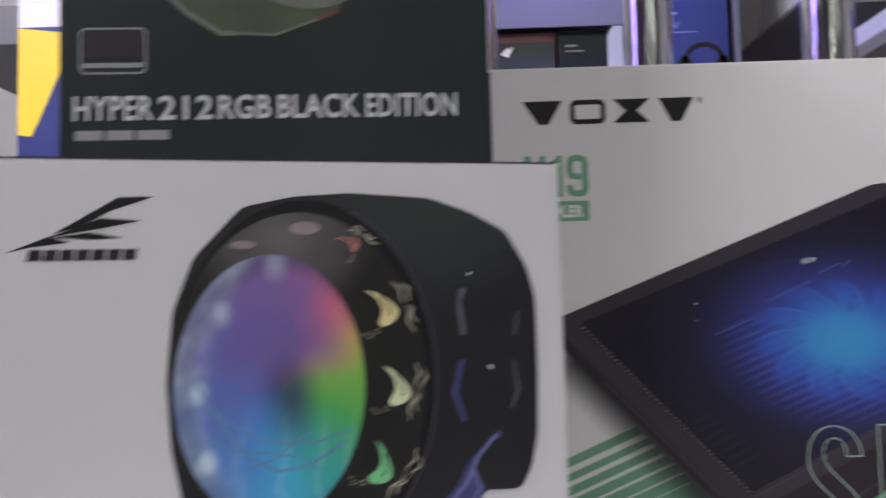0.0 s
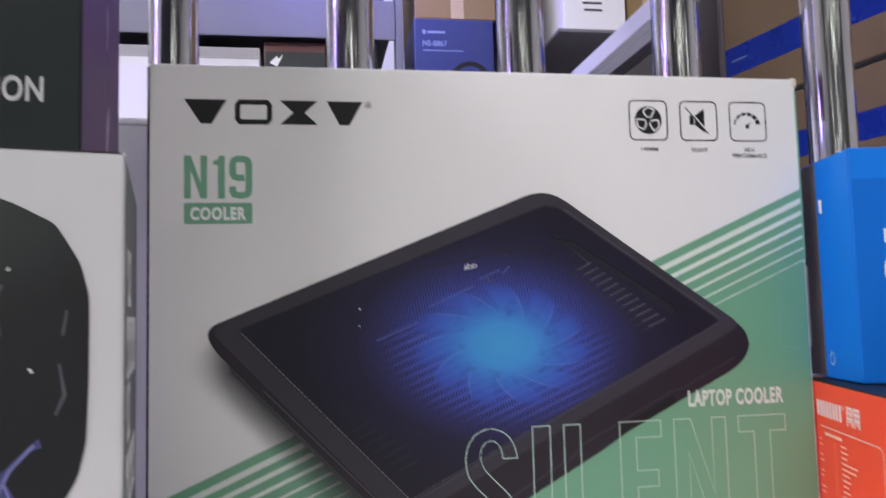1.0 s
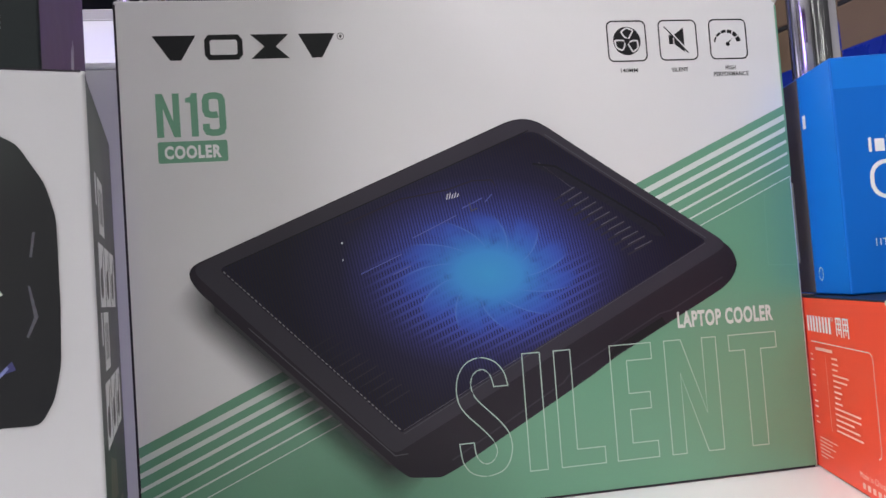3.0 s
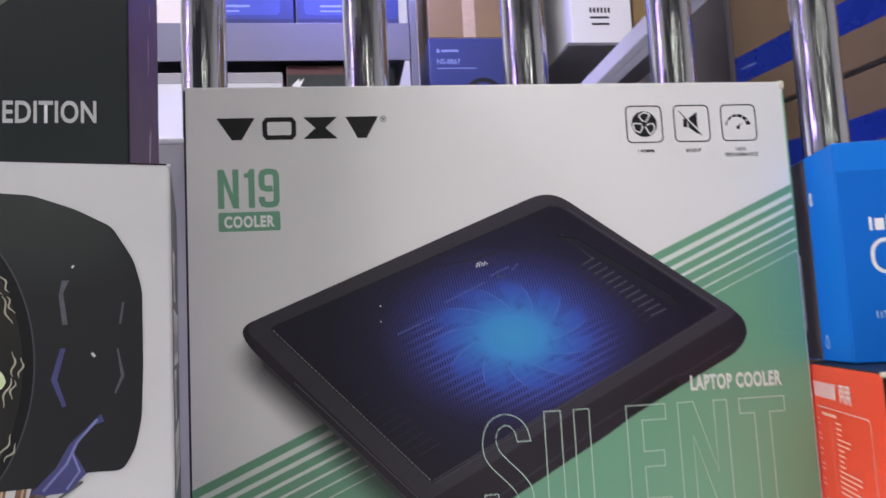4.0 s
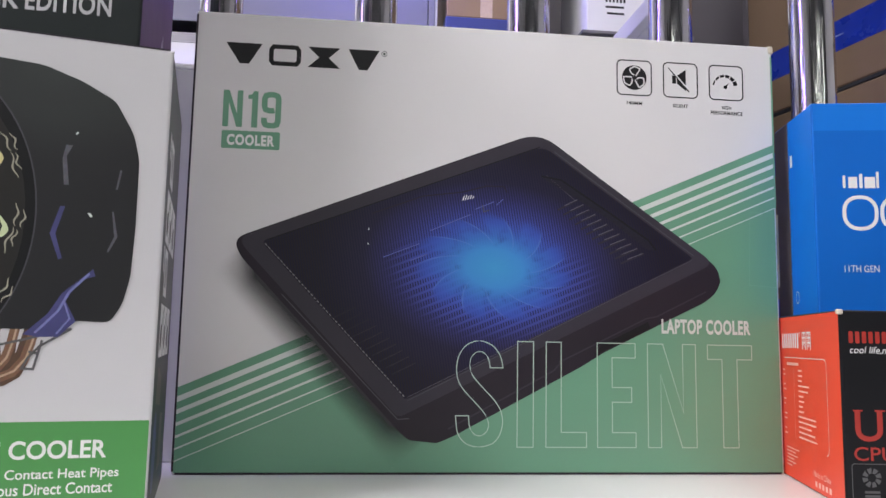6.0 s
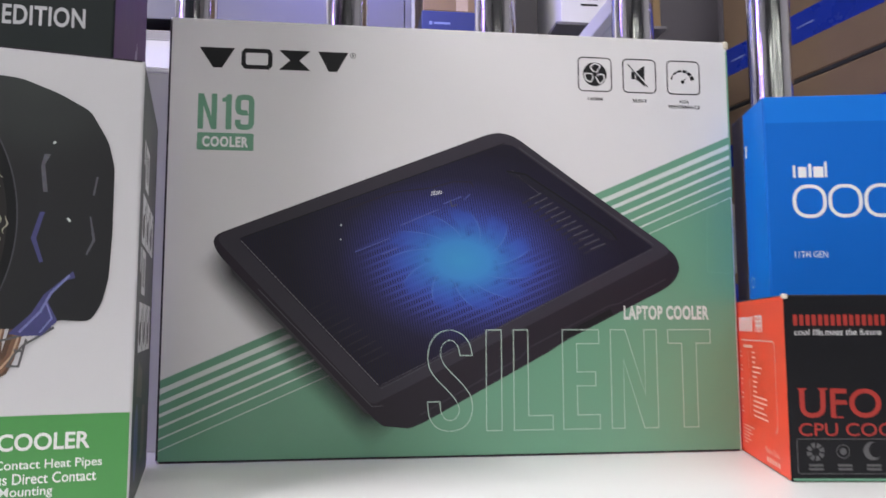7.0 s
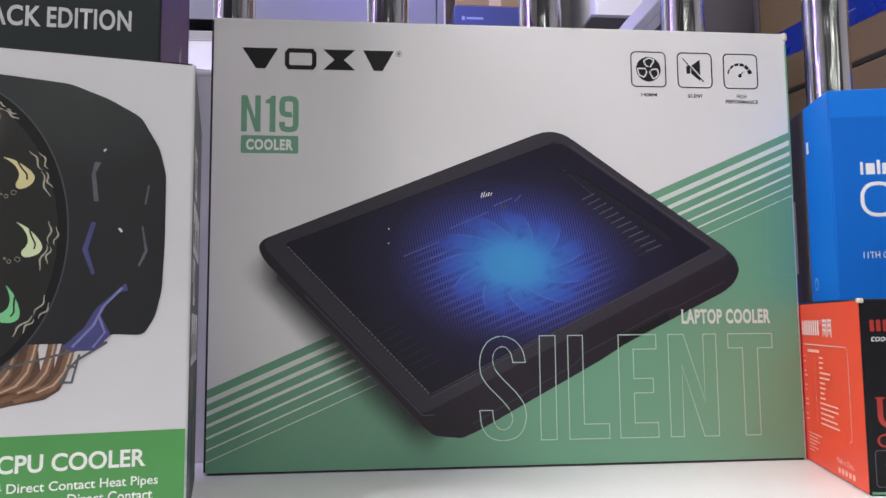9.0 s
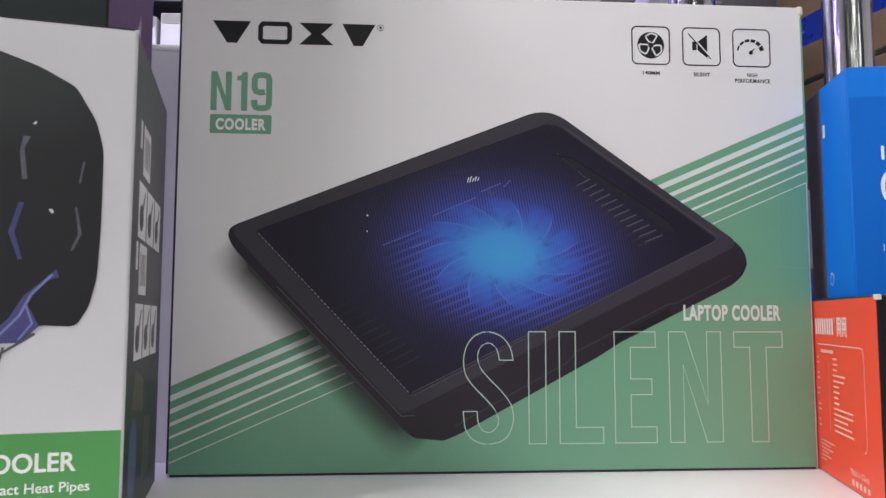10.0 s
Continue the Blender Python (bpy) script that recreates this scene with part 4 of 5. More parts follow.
# ---- heat sink carton with the rainbow fan ----
def heat_sink_box():
    t = thing("cpu_cooler_box", pose(-0.1675, -0.136, 0, 0, 0, 13), "white cpu cooler carton with green band and a rainbow fan pictured", "box")
    W, HGT, D = 0.224, 0.2035, 0.126
    part("carton", prism([(-W, 0), (0, 0), (0.0060, D), (-W + 0.0060, D)], 0, HGT, 0.0010), GREY_CARD, t)
    f = Face(t, (0, 0, -0.0046), (1, 0, 0), (0, -1, 0), (1.042, 1.049))
    f.rect("green_band", -0.2140, -0.0008, 0.0095, 0.0472, 1, BRIGHT_GREEN, label="bright green printed band")
    f.text("band_title", "CPU COOLER", -0.0685, -0.0157, 0.0333, 0.0402, 2, PAPER_WHITE, heavy=0.022)
    f.text("band_line", "4 Direct Contact Heat Pipes", -0.0690, -0.0108, 0.0250, 0.0297, 2, PAPER_WHITE, heavy=0.012)
    f.text("band_line", "Continuous Direct Contact", -0.0690, -0.0128, 0.0202, 0.0245, 2, PAPER_WHITE, heavy=0.012)
    f.text("band_line", "Universal Mounting", -0.0690, -0.0289, 0.0145, 0.0192, 2, PAPER_WHITE, heavy=0.012)
    # winged emblem in plain shapes
    f.shapes("emblem", [
        [(-0.1690, 0.1742), (-0.1495, 0.1860), (-0.1385, 0.1862), (-0.1520, 0.1815), (-0.1600, 0.1768)],
        [(-0.1700, 0.1733), (-0.1545, 0.1793), (-0.1426, 0.1784), (-0.1560, 0.1757)],
        [(-0.1690, 0.1732), (-0.1582, 0.1747), (-0.1478, 0.1730), (-0.1570, 0.1724)],
        [(-0.1825, 0.1685), (-0.1700, 0.1736), (-0.1640, 0.1716), (-0.1760, 0.1700)]], 2, INK)
    f.each("emblem_bar", [[(-0.1765 + i * 0.0047, 0.1658), (-0.1725 + i * 0.0047, 0.1658), (-0.1719 + i * 0.0047, 0.1694), (-0.1759 + i * 0.0047, 0.1694)] for i in range(7)], 2, DARK_INK)

    # pictured cooler
    f.poly("heat_pipe_print", [(-0.0936, 0.0553), (-0.0836, 0.0696), (-0.0716, 0.0686), (-0.0648, 0.0804), (-0.0566, 0.0845), (-0.0548, 0.0720), (-0.0532, 0.0731), (-0.0520, 0.0850), (-0.0496, 0.0852), (-0.0500, 0.0725), (-0.0476, 0.0821), (-0.0412, 0.0861), (-0.0436, 0.0760), (-0.0455, 0.0690), (-0.0478, 0.0640), (-0.0530, 0.0606), (-0.0648, 0.0586), (-0.0756, 0.0562)], 2, COPPER_INK, label="dark copper printed heat pipes")
    for i in range(4):
        x = -0.0440 - i * 0.0066
        bend = [(x, 0.0838 - i * 0.0008), (x - 0.0010, 0.0770), (x - 0.0028, 0.0705), (x - 0.0066, 0.0655), (x - 0.0125, 0.0628), (x - 0.0200, 0.0612 - i * 0.0005)]
        f.ribbon("heat_pipe", bend, 0.0034, 3, PIPE_INK)
        f.ribbon("pipe_highlight", [(u + 0.0006, v + 0.0006) for u, v in bend[:5]], 0.0008, 4, PALE_COPPER)
    f.poly("fin_block_print", [(-0.0936, 0.0575), (-0.0876, 0.0648), (-0.0790, 0.0672), (-0.0730, 0.0670), (-0.0740, 0.0600), (-0.0790, 0.0571)], 4, RIM_LIGHT)
    f.ribbon("bracket_print", [(-0.0916, 0.0577), (-0.0776, 0.0669), (-0.0636, 0.0738), (-0.0456, 0.0785), (-0.0312, 0.0824)], 0.0009, 5, SILVER_LINE)
    f.ribbon("bracket_print", [(-0.0312, 0.0824), (-0.0420, 0.0755), (-0.0456, 0.0712), (-0.0476, 0.0670), (-0.0436, 0.0669), (-0.0412, 0.0778)], 0.0009, 5, SILVER_LINE)
    f.ribbon("bracket_print", [(-0.0456, 0.0734), (-0.0424, 0.0728)], 0.0009, 5, SILVER_LINE)
    f.ribbon("bracket_print", [(-0.0776, 0.0669), (-0.0716, 0.0735), (-0.0636, 0.0738)], 0.0009, 5, SILVER_LINE)
    f.poly("cooler_body", round_poly([(-0.1290, 0.0830), (-0.1335, 0.1050), (-0.1350, 0.1265), (-0.1330, 0.1490), (-0.1265, 0.1662), (-0.1110, 0.1828), (-0.0940, 0.1863), (-0.0750, 0.1875), (-0.0480, 0.1858), (-0.0335, 0.1808), (-0.0209, 0.1742), (-0.0134, 0.1614), (-0.0106, 0.1505), (-0.0105, 0.1226), (-0.0112, 0.1032), (-0.0136, 0.0922), (-0.0178, 0.0850), (-0.0308, 0.0855), (-0.0333, 0.0820), (-0.0640, 0.0818)], 0.0025, 3), 5, HOUSING_PRINT, label="black printed fan housing")
    f.poly("bezel", ellipse(-0.0905, 0.1250, 0.0440, 0.0600), 7, INK, label="dark printed bezel ring")
    f.poly("bezel_inner", ellipse(-0.0925, 0.1240, 0.0420, 0.0570), 8, BEZEL_PRINT)
    f.shapes("bezel_rim", [ring(-0.0905, 0.1250, 0.0440, 0.0600, 0.0006, -75, 70, 36)], 9, RIM_LIGHT)
    f.poly("lens_disc", ellipse(-0.1020, 0.1235, 0.0308, 0.0435), 9, RAINBOW, label="rainbow printed lens disc")
    def on_lens(pts):
        return [(-0.1020 + x * 0.0308, 0.1235 + z * 0.0435) for x, z in pts]

    wisp = surface("pale_wisp_print", (0.13, 0.27, 0.46), 0.4, vary=0.3, scale=200)
    for pts, w in (([(-0.78, 0.06), (-0.66, -0.10), (-0.46, -0.24), (-0.20, -0.35), (0.12, -0.42), (0.48, -0.42), (0.84, -0.34)], 0.0007),
                   ([(-0.60, -0.14), (-0.44, -0.34), (-0.22, -0.52), (0.06, -0.62), (0.36, -0.60), (0.62, -0.50), (0.80, -0.42)], 0.0009),
                   ([(-0.66, -0.36), (-0.36, -0.46), (-0.06, -0.48), (0.24, -0.52), (0.50, -0.62)], 0.0006),
                   ([(-0.30, -0.60), (0.00, -0.54), (0.26, -0.40), (0.40, -0.34)], 0.0006)):
        f.ribbon("lens_wisp", on_lens(pts), w, 10, wisp)
    # pale swimming shapes round the bezel, each with three wavy lines
    tints = (surface("rose_print", (0.42, 0.17, 0.15), 0.4), surface("cream_print", (0.66, 0.58, 0.30), 0.4), surface("lime_cream_print", (0.60, 0.68, 0.42), 0.4), surface("mint_print", (0.18, 0.52, 0.25), 0.4))
    def placed(pts, centre, tilt, size):
        ca, sa = math.cos(radians(tilt)) * size, math.sin(radians(tilt)) * size
        return [(centre[0] + x * ca - z * sa, centre[1] + x * sa + z * ca) for x, z in pts]

    def wave(p0, p1, amp):
        """A tapered wavy stroke from one point to another."""
        p0, p1 = Vector(p0), Vector(p1)
        d = (p1 - p0).normalized()
        side = Vector((-d.y, d.x))
        left, right = [], []
        for q in range(25):
            u = q / 24
            c = p0 + (p1 - p0) * u + side * amp * math.sin(u * 8.0)
            w = 0.0001 + 0.00026 * math.sin(math.pi * u)
            left.append(tuple(c + side * w))
            right.append(tuple(c - side * w))
        return left + right[::-1]

    body = [(-0.0061, 0.0064), (-0.0020, 0.0054), (0.0020, 0.0031), (0.0046, 0.0010), (0.0059, -0.0012), (0.0051, -0.0036), (0.0031, -0.0053), (0.0008, -0.0063), (-0.0008, -0.0057), (-0.0010, -0.0041), (0.0000, -0.0020), (0.0002, 0.0000), (-0.0010, 0.0026), (-0.0031, 0.0046)]
    strokes = (((-0.0005, 0.0003), (-0.0051, 0.0084)), ((0.0017, 0.0010), (-0.0013, 0.0079)), ((-0.0008, -0.0003), (0.0023, -0.0109)), ((0.0008, -0.0005), (0.0031, -0.0071)))
    pale_wave = surface("pale_wave_print", (0.40, 0.38, 0.30), 0.4)
    for centre, tilt, size, reach, wtilt, tint in (
            ((-0.0760, 0.1705), 30, 0.60, (0.0050, 0.0030), 40, tints[0]), ((-0.0652, 0.1483), 0, 1.0, (0.0087, 0.0015), 0, tints[1]),
            ((-0.0611, 0.1217), -14, 1.0, (0.0077, -0.0012), -32, tints[2]), ((-0.0670, 0.0962), -36, 1.0, (0.0092, -0.0036), -58, tints[3])):
        f.poly("swimmer", round_poly(placed(body, centre, tilt, size), 0.0008, 2), 10, tint)
        f.ribbon("swimmer_slit", placed([(-0.0005, 0.0044), (0.0014, 0.0016), (0.0029, -0.0002), (0.0030, -0.0023)], centre, tilt, size), 0.0006, 11, INK)
        for p0, p1 in strokes:
            q0, q1 = placed([p0, p1], (centre[0] + reach[0], centre[1] + reach[1]), wtilt, size * 0.95)
            f.poly("wave_line", wave(q0, q1, 0.0006 * size), 10, pale_wave)
        for (bx, bz), br in zip(placed([(-0.0015, -0.0076), (-0.0041, -0.0092), (-0.0059, -0.0084)], centre, tilt, size), (0.0010, 0.0008, 0.0005)):
            f.shapes("bubble", [ring(bx, bz, br * size, br * size, 0.0002, 0, 350, 12)], 10, pale_wave)
    blush = surface("blush_print", (0.30, 0.24, 0.27), 0.4, vary=0.3, scale=200)
    for ex, ez, ew, eh in ((-0.0905, 0.1757, 0.0050, 0.0022), (-0.1108, 0.1703, 0.0042, 0.0014)):
        f.poly("pale_swimmer", ellipse(ex, ez, ew, eh, seg=24), 10, blush)
    # violet facets on the housing side
    pale_facet = surface("pale_facet_print", (0.125, 0.12, 0.15), 0.4, vary=0.4, scale=260)
    f.each("facet", [[(-0.0380, 0.1545), (-0.0355, 0.1545), (-0.0375, 0.1500), (-0.0360, 0.1385), (-0.0378, 0.1385), (-0.0390, 0.1490)], [(-0.0176, 0.1460), (-0.0168, 0.1460), (-0.0180, 0.1380), (-0.0188, 0.1380)], [(-0.0190, 0.1290), (-0.0170, 0.1190), (-0.0200, 0.1125), (-0.0206, 0.1130), (-0.0182, 0.1190), (-0.0196, 0.1290)]], 6, pale_facet)
    f.each("facet", [[(-0.0385, 0.1300), (-0.0367, 0.1300), (-0.0395, 0.1190), (-0.0365, 0.1095), (-0.0378, 0.1090), (-0.0415, 0.1190)]], 6, VIOLET_INK)
    f.shapes("violet_fold", [[(-0.0250, 0.1058), (-0.0355, 0.0960), (-0.0400, 0.0880), (-0.0480, 0.0800), (-0.0430, 0.0790), (-0.0358, 0.0792), (-0.0300, 0.0852), (-0.0340, 0.0930), (-0.0300, 0.1010), (-0.0240, 0.1030)]], 6, VIOLET_INK)
    f.ribbon("fold_sheen", [(-0.0262, 0.1040), (-0.0330, 0.0965), (-0.0365, 0.0890), (-0.0440, 0.0805)], 0.0009, 7, FOLD_SHEEN)
    f.ribbon("fold_sheen", [(-0.0345, 0.0925), (-0.0322, 0.0862), (-0.0365, 0.0803)], 0.0007, 7, FOLD_SHEEN)
    f.each("pale_fleck", [[(-0.0285, 0.1278), (-0.0275, 0.1280), (-0.0266, 0.1266), (-0.0274, 0.1262)], [(-0.0350, 0.1592), (-0.0342, 0.1602), (-0.0336, 0.1598), (-0.0344, 0.1588)]], 7, LINE_INK)

    # dark side with stickers and pictures
    s = Face(t, (0, 0, 0), (0.0060, D, 0), (D, -0.0060, 0))
    s.rect("side_print", 0.0012, D - 0.001, 0.0012, HGT - 0.0012, 1, BLACK_CARD, label="black printed carton side")
    for a, b in ((0.030, 0.150), (0.028, 0.098)):
        s.rect("sticker", a, a + 0.026, b, b + 0.022, 2, PAPER_WHITE)
        s.each("sticker_bar", [rounded(a + 0.003 + i * 0.0040, a + 0.0052 + i * 0.0040 + 0.0006 * (i % 3), b + 0.004, b + 0.018, 0) for i in range(5)], 3, GREY_INK)
        s.rect("tag", a - 0.011, a - 0.005, b + 0.010, b + 0.022, 2, PAPER_WHITE)
    for b in (0.122, 0.070):
        for j in range(3):
            a = 0.020 + j * 0.030
            pic = s.rect("picture", a, a + 0.027, b, b + 0.024, 2, PAPER_WHITE)
            s.shapes("picture_shape", [ellipse(a + 0.010, b + 0.009, 0.007, 0.006, seg=16), [(a + 0.011, b + 0.012), (a + 0.014, b + 0.010), (a + 0.022, b + 0.021), (a + 0.020, b + 0.022)]], 3, INK, pic)
    s.shapes("side_art", [ellipse(0.028, 0.028, 0.013, 0.018, seg=24)], 2, VIOLET_INK)
    s.shapes("side_art_pipe", [[(0.020, 0.050), (0.060, 0.046), (0.058, 0.060), (0.030, 0.066)], [(0.060, 0.014), (0.090, 0.014), (0.090, 0.040), (0.066, 0.042)]], 2, COPPER_INK)
    part("torn_corner", block(-0.0014, 0.0003, -0.0002, 0.0012, 0.2022, 0.2038, 0.0005), GREY_CARD, t, "frayed card corner")
    f.ribbon("top_edge", [(-0.2140, 0.1984), (-0.0012, 0.1984)], 0.0007, 2, DARK_INK)
    return t


heat_sink_box()


# ---- black fan carton stacked on it ----
def black_box():
    t = thing("black_cooler_box", pose(-0.1915, -0.103, 0.2038, 0, 0, 4), "black cpu cooler carton with purple side stacked on the white carton", "box")
    W, HGT, D = 0.178, 0.215, 0.085
    part("carton", block(-W, 0, 0, D, 0, HGT, 0.0012, 3), BLACK_CARD, t)
    f = Face(t, (0, 0, -0.2000), (1, 0, 0), (0, -1, 0))
    for w, a0, a1 in (("HYPER", -0.1719, -0.1394), ("212", -0.1372, -0.1151), ("RGB", -0.1128, -0.0912), ("BLACK", -0.0884, -0.0545), ("EDITION", -0.0518, -0.0137)):
        f.text("title_lettering", w, a0, a1, 0.2264, 0.2366, 2, SILVER_INK, heavy=0.022, space=1.06)
    for a0, a1 in ((-0.1711, -0.1600), (-0.1585, -0.1475), (-0.1460, -0.1330)):
        f.rect("subtitle_bar", a0, a1, 0.2182, 0.2222, 2, GREY_INK)
    f.ribbon("badge", rounded(-0.1690, -0.1425, 0.2462, 0.2650, 0.0025), 0.0008, 2, GREY_INK, True)
    f.rect("badge_fill", -0.1680, -0.1435, 0.2530, 0.2640, 2, DARK_INK, 0.002)
    f.rect("badge_bar", -0.1680, -0.1435, 0.2485, 0.2505, 2, GREY_INK)
    olive = surface("olive_print", (0.046, 0.064, 0.030), 0.4, vary=0.5, scale=45)
    sage = surface("sage_grey_print", (0.115, 0.125, 0.105), 0.4, vary=0.35, scale=60)
    f.poly("fan_print", round_poly([(-0.1360, 0.3300), (-0.1349, 0.2804), (-0.1252, 0.2713), (-0.1116, 0.2627), (-0.1055, 0.2626), (-0.0891, 0.2618), (-0.0714, 0.2683), (-0.0625, 0.2721), (-0.0480, 0.3000), (-0.0480, 0.3300)], 0.002, 3), 2, olive, label="olive printed fan frame")
    f.ribbon("fan_print_edge", [(-0.1349, 0.2804), (-0.1252, 0.2713), (-0.1116, 0.2627), (-0.1055, 0.2626)], 0.0022, 3, sage)
    f.shapes("fan_ring", [ring(-0.0743, 0.3039, 0.0345, 0.0310, 0.0050, 185, 330, 30)], 3, sage)
    f.ribbon("fan_print_lip", [(-0.1055, 0.2626), (-0.0891, 0.2618), (-0.0714, 0.2683)], 0.0012, 3, sage)
    f.ribbon("fan_print_tip", [(-0.0714, 0.2683), (-0.0625, 0.2721)], 0.0016, 3, RED_DARK)
    f.poly("fan_disc", ellipse(-0.0743, 0.3039, 0.0245, 0.0250), 4, surface("lilac_print", (0.135, 0.125, 0.36), 0.4, vary=0.2, scale=60), label="lilac printed fan disc")
    f.ribbon("fan_disc_edge", ellipse(-0.0743, 0.3039, 0.0250, 0.0255, 180, 360, 30), 0.0012, 5, INK)
    f.rect("purple_foot", -0.1765, -0.0015, 0.2015, 0.2055, 1, surface("deep_purple_print", (0.028, 0.012, 0.038), 0.42, vary=0.2, scale=40))
    s = Face(t, (0, 0, 0), (0, 1, 0), (1, 0, 0))
    s.rect("purple_side", 0.001, D - 0.001, 0.001, HGT - 0.001, 1, PURPLE_CARD, label="purple printed carton side")
    # pale tears, and glints of the glossy wrap painted as flat patches
    s.shapes("torn_glint_patch", [[(0.0515, 0.0160), (0.0535, 0.0150), (0.0560, 0.0200), (0.0585, 0.0300), (0.0592, 0.0380), (0.0570, 0.0410), (0.0560, 0.0345), (0.0545, 0.0370), (0.0530, 0.0330), (0.0520, 0.0260)], [(0.0520, 0.0040), (0.0528, 0.0030), (0.0560, 0.0060), (0.0592, 0.0135), (0.0580, 0.0120), (0.0550, 0.0075)], [(0.0600, 0.0010), (0.0640, 0.0030), (0.0660, 0.0080), (0.0630, 0.0045)], [(0.0500, 0.0640), (0.0530, 0.0680), (0.0548, 0.0790), (0.0530, 0.0880), (0.0512, 0.0800), (0.0520, 0.0720)], [(0.0560, 0.0960), (0.0580, 0.0990), (0.0590, 0.1090), (0.0575, 0.1060)]], 2, surface("scuffed_film_glint", (0.42, 0.38, 0.44), 0.5, vary=0.5, scale=300))
    return t


black_box()


# ---- blue processor carton on the red one ----
def processor_box():
    t = thing("processor_box", pose(0.1903, -0.0385, 0.0995, 0, 0, -12), "bright blue processor carton with white lettering on the red carton", "box")
    W, HGT, D = 0.125, 0.130, 0.070
    part("carton", block(0, W, 0, D, 0, HGT, 0.0012, 3), BLUE_CARD, t)
    f = Face(t, (0, 0, -0.0995), (1, 0, 0), (0, -1, 0))
    f.rect("top_band", 0.001, W - 0.001, 0.212, 0.2285, 1, BLUE_LIGHT, label="lighter blue printed band")
    for a0, a1, b1 in ((0.0168, 0.0184, 0.1840), (0.0200, 0.0252, 0.1831), (0.0264, 0.0283, 0.1850), (0.0294, 0.0356, 0.1831), (0.0362, 0.0378, 0.1862)):
        f.rect("maker_block", a0, a1, 0.1762, b1, 2, PAPER_WHITE, 0.0004)
    for i in range(4):
        x = 0.0170 + i * 0.0218
        f.ribbon("series_mark", rounded(x, x + 0.0186, 0.1514, 0.1706, 0.0080), 0.0022, 2, PAPER_WHITE, True)
    f.text("edition_lettering", "11TH GEN", 0.0158, 0.0357, 0.1252, 0.1292, 2, PAPER_WHITE)
    s = Face(t, (0, 0, 0), (0, 1, 0), (-1, 0, 0))
    # same blue card as the front; its brighter lighting is put into the colour
    s.rect("lit_side_tone", 0.001, 0.043, 0.001, HGT - 0.001, 1, BLUE_LIGHT, label="blue carton side, lightened in colour for the light it catches")
    s.rect("side_film", 0.043, D - 0.001, 0.001, HGT - 0.001, 2, FILM, label="smoky glossy film on the carton side")
    s.bars("side_tag", [(0.036, 0.040, 0.098, 0.106)], 2, PAPER_WHITE)
    s.shapes("side_mark", [ring(0.034, 0.012, 0.0030, 0.0040, 0.0006, 0, 350, 20)], 2, LINE_INK)
    return t


processor_box()


